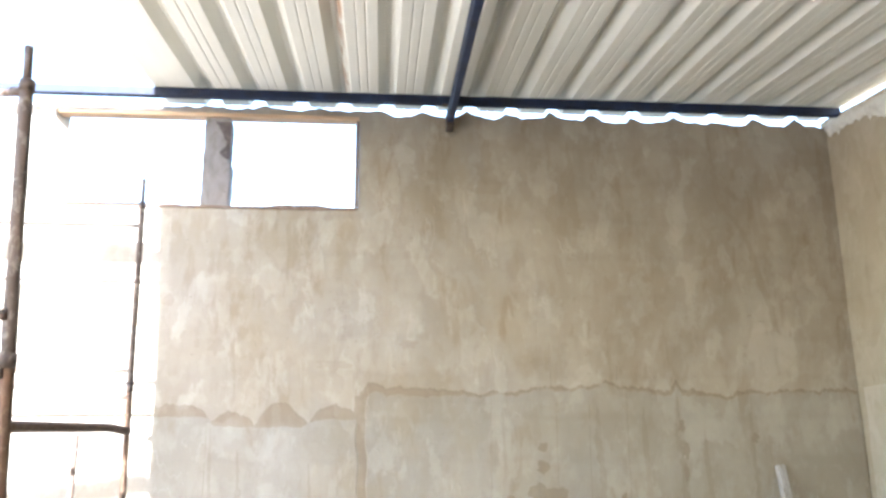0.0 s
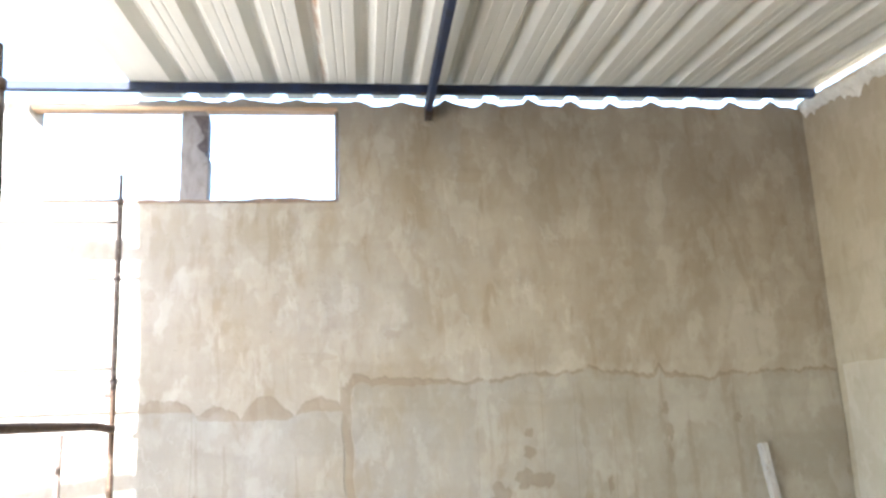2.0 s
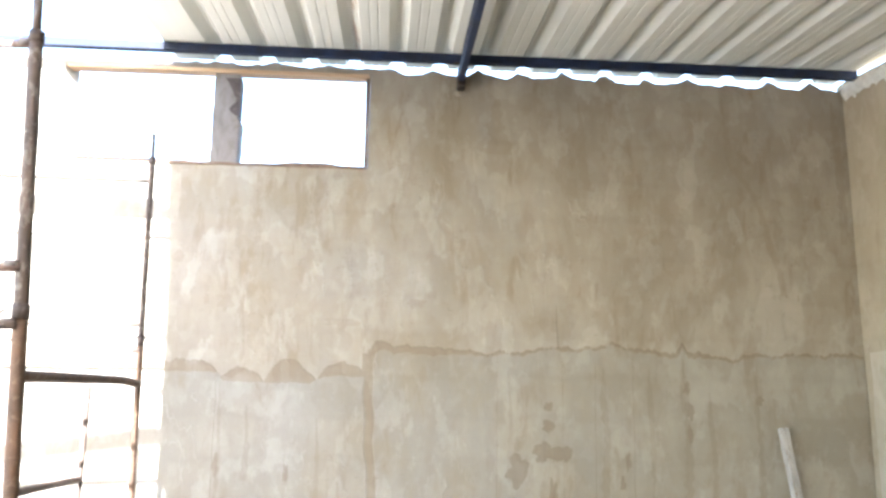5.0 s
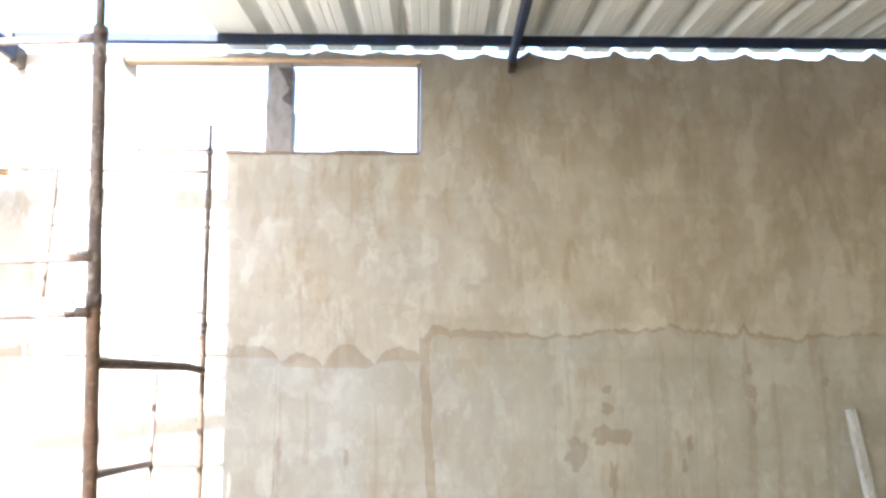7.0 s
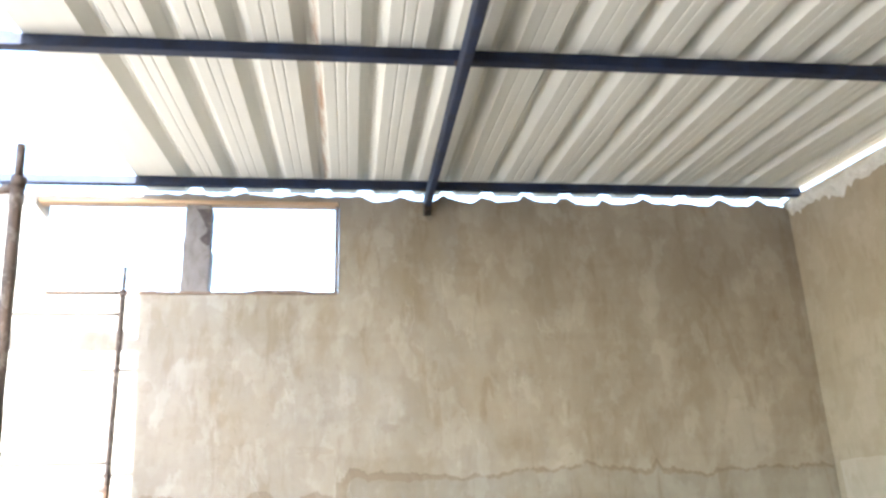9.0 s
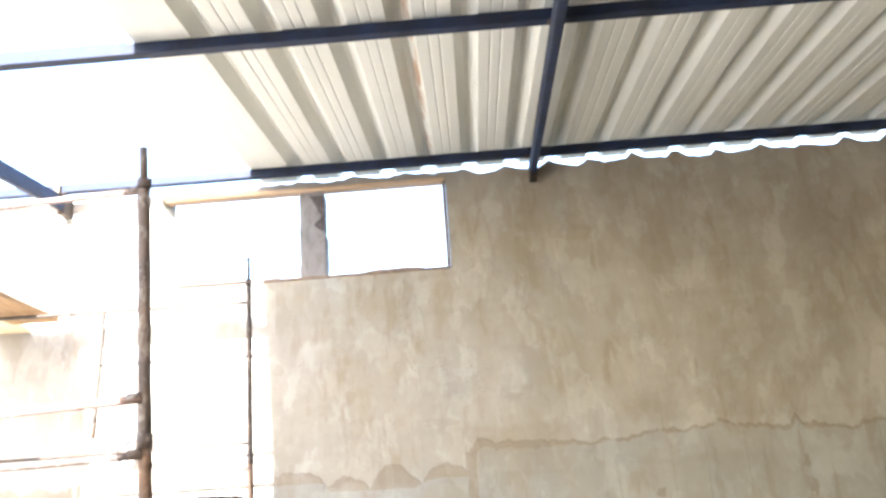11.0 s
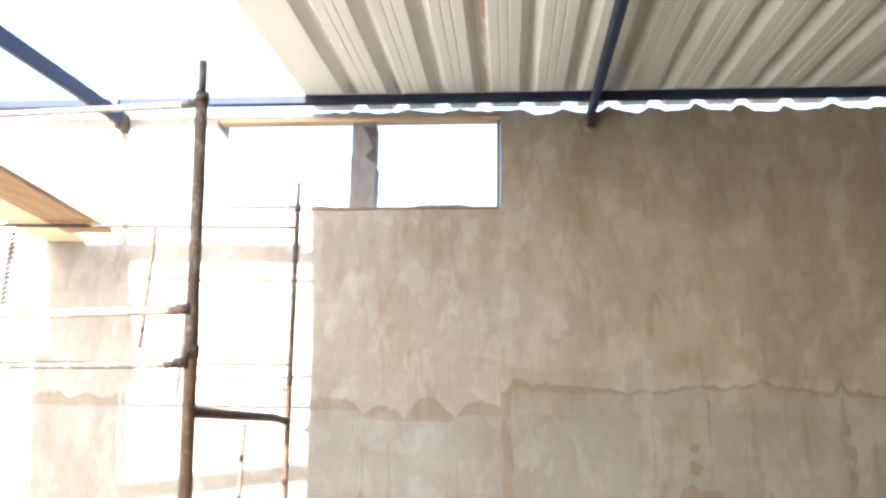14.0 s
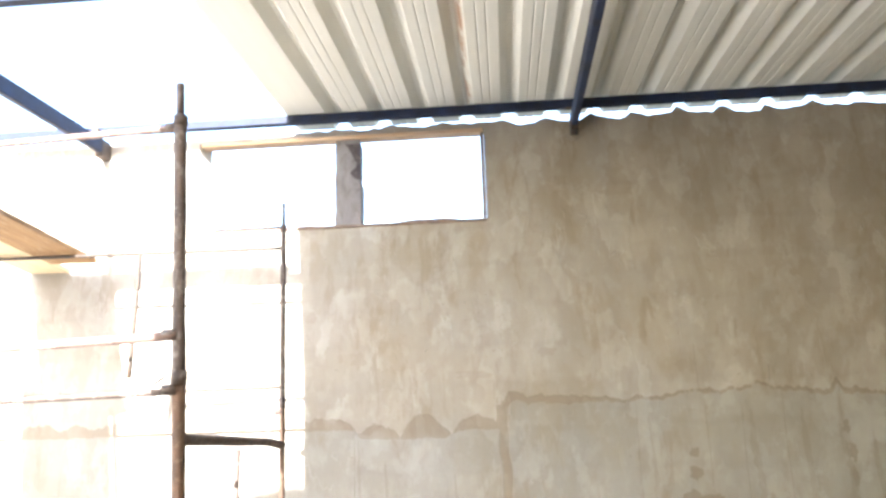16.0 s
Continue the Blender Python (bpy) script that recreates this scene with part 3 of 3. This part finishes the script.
def east_coat():
    bm = bmesh.new()
    n, rows = 90, 12
    grid = []
    for i in range(n + 1):
        y = SOUTH_Y + 0.3 + (WALL_Y - 0.06 - SOUTH_Y - 0.3) * i / n
        top = 1.60 + wob(y, 3, 0.03, 3) + wob(y, 12, 0.014, 9)
        grid.append([bm.verts.new((EAST_X - (0.006 if j < rows else -0.01) + 0.5 * face_y(y, 1.0), y + (wob(j, 0.9, 0.02, 3) if i == n else 0), FLOOR_Z + (top - FLOOR_Z) * min(1, j / (rows - 1)))) for j in range(rows + 1)])
    for i in range(n):
        for j in range(rows):
            bm.faces.new((grid[i][j], grid[i][j + 1], grid[i + 1][j + 1], grid[i + 1][j]))
    return bm


part("render_coat", east_coat(), M_SIDECOAT, wall_e, "paler lower coat of cement render")


def mortar_bm():
    """Lumps and runs of dry mortar packed along the head of the side wall."""
    bm = bmesh.new()
    n, m = 150, 8
    grid = []
    for i in range(n + 1):
        y = 1.2 + (WALL_Y - 0.03 - 1.2) * i / n
        top = roof_z(y) - 0.028 + 0.014 * noise.noise(Vector((y * 6, 5, 0)))
        drip = 0.095 + 0.16 * max(0, noise.noise(Vector((y * 5, 11, 0)))) + 0.07 * max(0, noise.noise(Vector((y * 24, 13, 0))))
        col = []
        for j in range(m + 1):
            v = j / m
            z = top - drip * (1 - v)
            bulge = 0.030 * math.sin(math.pi * min(1, v * 1.1)) * (1 + 0.8 * noise.noise(Vector((y * 30, z * 30, 4))))
            col.append(bm.verts.new((EAST_X + 0.004 - max(0.0, bulge), y, z)))
        grid.append(col)
    for i in range(n):
        for j in range(m):
            bm.faces.new((grid[i][j], grid[i][j + 1], grid[i + 1][j + 1], grid[i + 1][j]))
    return bm


part("mortar_bed", mortar_bm(), M_MORTAR, wall_e, "pale ragged mortar along the wall head")

# Unseen bounce surface, dark floor and closing walls, added to shape the light inside.
tagged(part("pavement", box_bm((WEST_X - 0.15, SOUTH_Y - 0.15, FLOOR_Z - 0.12), (YARD_X, WALL_Y + WALL_T, FLOOR_Z)), M_YARD), "unseen pale surface added to bounce sunlight under the roof", "pavement", kind="structure")
tagged(part("floor", box_bm((YARD_X, SOUTH_Y - 0.15, FLOOR_Z - 0.12), (EAST_X + 0.15, WALL_Y + WALL_T, FLOOR_Z)), M_FLOOR), "unseen floor, kept dark to hold back bounced light", "floor", kind="structure")
tagged(part("wall_west", box_bm((WEST_X - 0.15, SOUTH_Y, FLOOR_Z), (WEST_X, WALL_Y, 2.5), 0.01), M_SIDE), "unseen pale wall added to close the open bay", "wall", kind="structure")
tagged(part("wall_south_low", box_bm((WEST_X - 0.15, SOUTH_Y - 0.15, FLOOR_Z), (-1.052, SOUTH_Y, 0.4), 0.01), M_SIDE), "unseen low wall added to close the open bay", "wall", kind="structure")
tagged(part("wall_south", box_bm((-1.05, SOUTH_Y - 0.15, FLOOR_Z), (EAST_X + 0.15, SOUTH_Y, 2.78), 0.01), M_BLOCK), "unseen dark wall added to block light from the south", "wall", kind="structure")


def ground_bm():
    bm = bmesh.new()
    bmesh.ops.create_grid(bm, x_segments=40, y_segments=40, size=600)
    for v in bm.verts:
        v.co.z = FLOOR_Z - 0.14
    return bm


tagged(part("ground", ground_bm(), M_GROUND), "dry sandy ground round the building", "ground", kind="structure")

# ---- roof ----
roof = tagged(thing("roof", (0, 0, roof_z(0))), "unpainted galvanised trapezoidal sheets on black steel", "roof", kind="structure")


def rib_profile(x0, x1, raised):
    """Points (x, height) across a sheet: wide pans with two small stiffeners, box ribs between."""
    out = [(x0, 0.0)]
    k = math.floor((x0 - RIB0) / RIB) - 1
    while RIB0 + k * RIB < x1 + RIB:
        c = RIB0 + k * RIB
        if c < -1.0:  # the outermost sheet ends in a flat pan
            k += 1
            continue
        for dx, h in ((-0.050, 0.0), (-0.010, 0.056), (0.010, 0.056), (0.050, 0.0), (0.094, 0.0), (0.100, 0.004), (0.106, 0.0), (0.137, 0.0), (0.143, 0.004), (0.149, 0.0)):
            if x0 < c + dx < x1:
                out.append((c + dx, h))
        k += 1
    h_end = 0.0
    for dx_c in (RIB0 + q * RIB for q in range(-3, 18)):
        if abs(x1 - dx_c) < 0.010:
            h_end = 0.056
        elif abs(x1 - dx_c) < 0.050:
            h_end = 0.056 * (0.050 - abs(x1 - dx_c)) / 0.040
    out.append((x1, h_end))
    return [(x, h + raised) for x, h in out]


def sheet(x0, x1, raised, y0, y1):
    bm = bmesh.new()
    prof = rib_profile(x0, x1, raised)
    ys = [y0 + (y1 - y0) * i / 16 for i in range(17)]
    for shift, flip in ((0.0, False), (0.0008, True)):
        rows = []
        for y in ys:
            rows.append([bm.verts.new((x, y, roof_z(y) + h + shift + 0.0016 * noise.noise(Vector((x * 3, y * 2, 6))))) for x, h in prof])
        for a, b in zip(rows, rows[1:]):
            for k in range(len(prof) - 1):
                f = (a[k], a[k + 1], b[k + 1], b[k])
                bm.faces.new(f if flip else f[::-1])
    ob = at_origin(part("roof_sheet", bm, M_SHEET, roof), roof)
    return ob


sheet(-1.080, -0.035, 0.0, -3.0, 4.716)
sheet(-0.133, 0.947, 0.002, -3.0, 4.708)
sheet(0.849, 1.929, 0.004, -3.0, 4.722)
sheet(1.831, EAST_X + 0.02, 0.006, -3.0, 4.712)


def purlin(y, x0, x1, skew=0.0):
    """A square steel tube across the rafters, just under the sheets, with its ends capped."""
    p = thing("steel_purlin")
    part("bar", box_bm((x0, -0.022, -0.048), (x1, 0.022, 0.0), 0.004), M_PAINT, p)
    for x in (x0, x1):
        part("end_cap", box_bm((x - 0.004, -0.024, -0.050), (x + 0.004, 0.024, 0.001), 0.002), M_RUSTPAINT, p, "rust-stained end cap")
    for x in (0.50, -2.17):
        if x0 < x < x1:
            part("weld", box_bm((x - 0.024, -0.020, -0.054), (x + 0.024, 0.014, -0.046), 0.003), M_RUSTPAINT, p, "rusty weld over the rafter")
    # Added bar, hidden behind the purlin, that widens its shadow on the north wall.
    if x0 < -2 and y < 4:
        part("shadow_bar", box_bm((x0, 0.012, 0.0005), (-1.13, 0.056, 0.030), 0.003), M_PAINT, p, "unseen flat bar added to thicken the purlin's shadow")
    p.matrix_basis = pose(0, y, roof_z(y) - 0.004, 0, 0, skew)
    return tagged(p, "black-painted square steel purlin under the roof sheets", "purlin", "purlins of the roof")


purlin(4.46, -4.6, EAST_X - 0.005)
purlin(2.93, -4.6, EAST_X - 0.03)
# Unseen purlin, added and skewed to cast the slanting shadow low on the wall.
purlin(0.968, -4.6, EAST_X - 0.2, 15.8)
purlin(-1.1, -1.2, EAST_X - 0.03)


def rafter(x, skew):
    """A flat steel beam on edge that runs up under the purlins into the wall head."""
    r = tagged(thing("steel_rafter", (x, 4.59, roof_z(4.59) - 0.055)), "black-painted steel rafter bedded in the wall head", "rafter", "rafters of the roof")
    bm = bmesh.new()
    y0, y1 = -3.3, 4.60
    vs = []
    for y in (y0, y1):
        top = roof_z(y) - 0.053
        for dx, dz in ((-0.017, -0.085), (0.017, -0.085), (0.017, 0.0), (-0.017, 0.0)):
            vs.append(bm.verts.new((x + dx + skew * (4.56 - y), y, top + dz)))
    for f in ((0, 1, 2, 3), (7, 6, 5, 4), (0, 4, 5, 1), (1, 5, 6, 2), (2, 6, 7, 3), (3, 7, 4, 0)):
        bm.faces.new([vs[i] for i in f])
    bmesh.ops.bevel(bm, geom=bm.edges[:], offset=0.004, segments=2, affect="EDGES")
    at_origin(part("beam", bm, M_PAINT, r), r)
    z = roof_z(4.58) - 0.045
    at_origin(part("end_plate", box_bm((x - 0.021, 4.50, z - 0.122), (x + 0.021, 4.606, z - 0.02), 0.005), M_RUSTPAINT, r, "rust-stained end plate"), r)
    bm = bmesh.new()
    bmesh.ops.create_icosphere(bm, subdivisions=3, radius=0.05)
    for v in bm.verts:
        v.co *= 1 + 0.35 * noise.noise(v.co * 40)
        v.co = Vector((x + v.co.x * 0.9, 4.605 + v.co.y * 0.25, z - 0.125 + v.co.z * 0.5))
    at_origin(part("mortar_dab", bm, M_COAT, r, "dab of grey mortar"), r)
    for py in (2.93, 4.46):
        zz = roof_z(py) - 0.053
        at_origin(part("cleat", box_bm((x + skew * (4.56 - py) - 0.006, py - 0.045, zz - 0.012), (x + skew * (4.56 - py) + 0.03, py - 0.020, zz + 0.04), 0.003), M_RUSTPAINT, r, "rusty welded cleat"), r)
    return r


rafter(0.527, -0.015)
rafter(-2.200, 0.030)

# ---- scaffold ----
scaffold = tagged(thing("scaffold", (-1.0, 3.5, FLOOR_Z)), "rusty welded tube scaffold tower beside the wall", "scaffold")
NEAR_Y, FAR_Y = 2.83, 4.17


def tube(name, pts, r, mat, label="", wobble=0.1, seed=0, holder=None):
    ob = part(name, tube_bm(pts, r, 14, wobble, seed), mat, holder or scaffold, label, smooth=True)
    return ob if holder else at_origin(ob, scaffold)


def post_set(xt, xb, y, seed, fat=1.0):
    lean = lambda z: xb + (xt - xb) * (z - FLOOR_Z) / (2.57 - FLOOR_Z)
    tube("post", [(lean(FLOOR_Z + 0.01), y, FLOOR_Z + 0.01), (lean(1.565), y, 1.565)], 0.0215 * fat, M_TUBE_BROWN, "brown oxidised lower tube post", 0.06, seed)
    upper = tube("post", [(lean(1.568), y, 1.568), (lean(2.452), y, 2.452)], 0.0205 * fat, M_TUBE, "pitted grey-brown upper tube post", 0.12, seed + 3)
    tube("collar", [(lean(1.60), y, 1.555), (lean(1.60), y, 1.60)], 0.0245 * fat, M_TUBE, "", 0.15, seed + 5, upper)
    tube("collar", [(lean(2.43), y, 2.425), (lean(2.43), y, 2.462)], 0.0235 * fat, M_TUBE, "", 0.1, seed + 6, upper)
    tube("spigot", [(lean(2.46), y, 2.46), (lean(2.58), y, 2.58)], 0.0135 * fat, M_TUBE, "thin spigot at the post's head", 0.06, seed + 7, upper)
    return lean


lean_n = post_set(-0.985, -0.838, NEAR_Y, 1)
lean_f = post_set(-1.005, -0.955, FAR_Y, 20, 0.68)
tube("top_bar", [(lean_n(1.39), NEAR_Y, 1.39), (lean_f(1.40) + 0.02, FAR_Y - 0.30, 1.395), (lean_f(1.38), FAR_Y, 1.383)], 0.0185, M_TUBE_BROWN, "", 0.07, 40)
tube("inner_post", [(-1.103, 3.90, 1.368), (-1.113, 3.90, FLOOR_Z + 0.01)], 0.0125, M_TUBE, "", 0.08, 41)
for n_rung in range(3):
    z = 1.060 - 0.33 * n_rung
    tube("rung", [(lean_n(z), NEAR_Y, z), (-1.108, 3.90, z - 0.072)], 0.0135, M_TUBE_BROWN, "", 0.08, 50 + n_rung)
# Ledgers to the next frame.
X_NEXT = -2.85
tube("ledger", [(-0.98, NEAR_Y, 2.420), (X_NEXT, NEAR_Y, 2.353)], 0.0115, M_TUBE_RED, "thin unseen red-oxide ledger added under the near planks", 0.12, 60)
tube("ledger", [(-0.94, NEAR_Y - 0.02, 1.708), (X_NEXT, NEAR_Y - 0.02, 1.645)], 0.0145, M_TUBE_RED, "unseen red-oxide ledger added under the near planks flecked with mortar", 0.14, 61)
tube("ledger", [(-0.93, NEAR_Y - 0.02, 1.535), (X_NEXT, NEAR_Y - 0.02, 1.495)], 0.0115, M_TUBE, "thin ledger rod", 0.12, 62)
tube("ledger", [(-1.01, FAR_Y, 2.343), (X_NEXT, FAR_Y, 2.360)], 0.0095, M_RUSTPAINT, "rusty far ledger", 0.1, 63)
tube("ledger", [(-1.00, FAR_Y, 1.653), (X_NEXT, FAR_Y, 1.645)], 0.0080, M_RUSTPAINT, "thin rusty far ledger", 0.1, 64)
tube("ledger", [(-1.02, FAR_Y, 2.452), (-1.36, FAR_Y, 2.452)], 0.007, M_RUSTPAINT, "short stub of rod", 0.1, 65)
tube("hanger", [(-1.728, FAR_Y - 0.03, 2.340), (-1.742, FAR_Y - 0.03, 1.72)], 0.0115, M_RUSTPAINT, "thin rusty rod hanging from the far ledger", 0.12, 66)
bm = tube_bm([(-2.47, FAR_Y - 0.03, 2.35), (-2.486, FAR_Y - 0.03, 2.28), (-2.492, FAR_Y - 0.03, 1.90)], 0.0035, 8, 0.1, 77)
for n_turn in range(15):
    z = 2.305 - 0.026 * n_turn
    tube_bm([(-2.496, FAR_Y - 0.03, z - 0.006), (-2.474, FAR_Y - 0.03, z + 0.006)], 0.0075, 7, 0.3, n_turn, bm=bm)
at_origin(part("twisted_bar", bm, M_RUSTPAINT, scaffold, "thin knotted rusty bar hanging from the far ledger"), scaffold)
for x, y, z, s in ((-1.000, NEAR_Y, 2.420, 70), (-0.962, NEAR_Y - 0.02, 1.710, 71), (-0.952, NEAR_Y - 0.02, 1.537, 72), (-1.00, FAR_Y, 1.532, 73)):
    tube("hook", [(x + 0.02, y, z + 0.004), (x - 0.022, y, z + 0.004)], 0.0150, M_TUBE, "hooked ledger end", 0.2, s)
tube("wire_loop", [(-0.96, NEAR_Y - 0.03, 1.535), (-0.995, NEAR_Y - 0.035, 1.520), (-1.005, NEAR_Y - 0.035, 1.55), (-0.965, NEAR_Y - 0.03, 1.580)], 0.004, M_TUBE, "loop of tie wire", 0.0, 80)
for y in (NEAR_Y, FAR_Y):
    tube("post", [(X_NEXT, y, FLOOR_Z + 0.01), (X_NEXT, y, 2.45)], 0.0210, M_TUBE, "unseen pitted grey-brown tube post", 0.1, 90 + int(y))
# Unseen added frame that carries the two shadow-casting planks.
for x in (X_NEXT, -1.95):
    tube("post", [(x, 0.70, FLOOR_Z + 0.01), (x, 0.70, 2.38)], 0.0210, M_TUBE, "unseen pitted grey-brown tube post", 0.1, 97 + int(x))
tube("ledger", [(X_NEXT, 0.70, 2.382), (-1.93, 0.70, 2.382)], 0.0125, M_TUBE_RED, "unseen red-oxide ledger added under the near planks", 0.1, 98)
tube("top_bar", [(X_NEXT, NEAR_Y, 1.40), (X_NEXT, FAR_Y, 1.40)], 0.0185, M_TUBE_BROWN, "", 0.07, 95)


def plank(x0, x1, y0, y1, z, turn, label, material=None):
    """A rough board with a slight cup and worn ends, laid across the ledgers."""
    bm = bmesh.new()
    nx, ny = 5, 24
    w, l = x1 - x0, y1 - y0
    top, low = [], []
    for i in range(nx + 1):
        a, b = [], []
        for j in range(ny + 1):
            x = -w / 2 + w * i / nx
            y = -l + l * j / ny + (0.012 * noise.noise(Vector((x * 30, 3, 1))) if j == ny else 0)
            x += 0.004 * noise.noise(Vector((y * 4, i, 2))) if i in (0, nx) else 0
            dz = 0.004 * (x / w) ** 2 + 0.003 * noise.noise(Vector((x * 5, y * 2, 4)))
            a.append(bm.verts.new((x, y, dz + 0.024)))
            b.append(bm.verts.new((x, y, dz)))
        top.append(a)
        low.append(b)
    for i in range(nx):
        for j in range(ny):
            bm.faces.new((top[i][j], top[i + 1][j], top[i + 1][j + 1], top[i][j + 1]))
            bm.faces.new((low[i][j + 1], low[i + 1][j + 1], low[i + 1][j], low[i][j]))
    for i in range(nx):
        for j, flip in ((0, False), (ny, True)):
            f = (low[i][j], low[i + 1][j], top[i + 1][j], top[i][j])
            bm.faces.new(f[::-1] if flip else f)
    for j in range(ny):
        for i, flip in ((0, True), (nx, False)):
            f = (low[i][j], low[i][j + 1], top[i][j + 1], top[i][j])
            bm.faces.new(f[::-1] if flip else f)
    ob = part("scaffold_plank", bm, material or M_PLANK)
    ob.matrix_basis = pose((x0 + x1) / 2, y1, z, 0, 0, turn)
    return tagged(ob, label, "plank", "planks on the scaffold")


plank(-2.358, -2.105, 2.79, 4.40, 2.376, 3.2, "orange-brown wooden plank lying across the scaffold ledgers")
plank(-2.596, -2.362, 2.79, 4.592, 2.376, 3.2, "pale new pine plank reaching to the wall", M_PALEPLANK)
# Two unseen planks, added to cast the lower part of the upright shadow strip.
plank(-2.372, -2.120, 0.45, 3.05, 2.402, 1.0, "unseen orange-brown wooden plank added to shade the wall")
plank(-2.616, -2.374, 0.45, 3.05, 2.402, 1.0, "unseen pale pine plank added to shade the wall", M_PALEPLANK)

# ---- loose things ----
bm = box_bm((-0.022, -0.022, 0.0), (0.022, 0.022, 1.40), 0.005)
bmesh.ops.subdivide_edges(bm, edges=[e for e in bm.edges if abs(e.verts[0].co.z - e.verts[1].co.z) > 1], cuts=20)
for v in bm.verts:
    v.co.x += 0.004 * noise.noise(Vector((v.co.z * 6, v.co.y * 30, 1))) + 0.006 * math.sin(v.co.z * 2.2)
    v.co.y += 0.004 * noise.noise(Vector((v.co.z * 6, v.co.x * 30, 5)))
batten = part("timber_batten", bm, M_BATTEN)
foot, head = Vector((2.300, 4.27, FLOOR_Z)), Vector((2.262, 4.555, 1.195))
way = (head - foot).normalized()
side = Vector((1, 0, 0)) - way * way.x
side.normalize()
turn = Matrix((side, way.cross(side), way)).transposed().to_4x4()
batten.matrix_basis = Matrix.Translation(foot) @ turn
tagged(batten, "whitewashed wooden batten leaning against the cement wall", "batten")
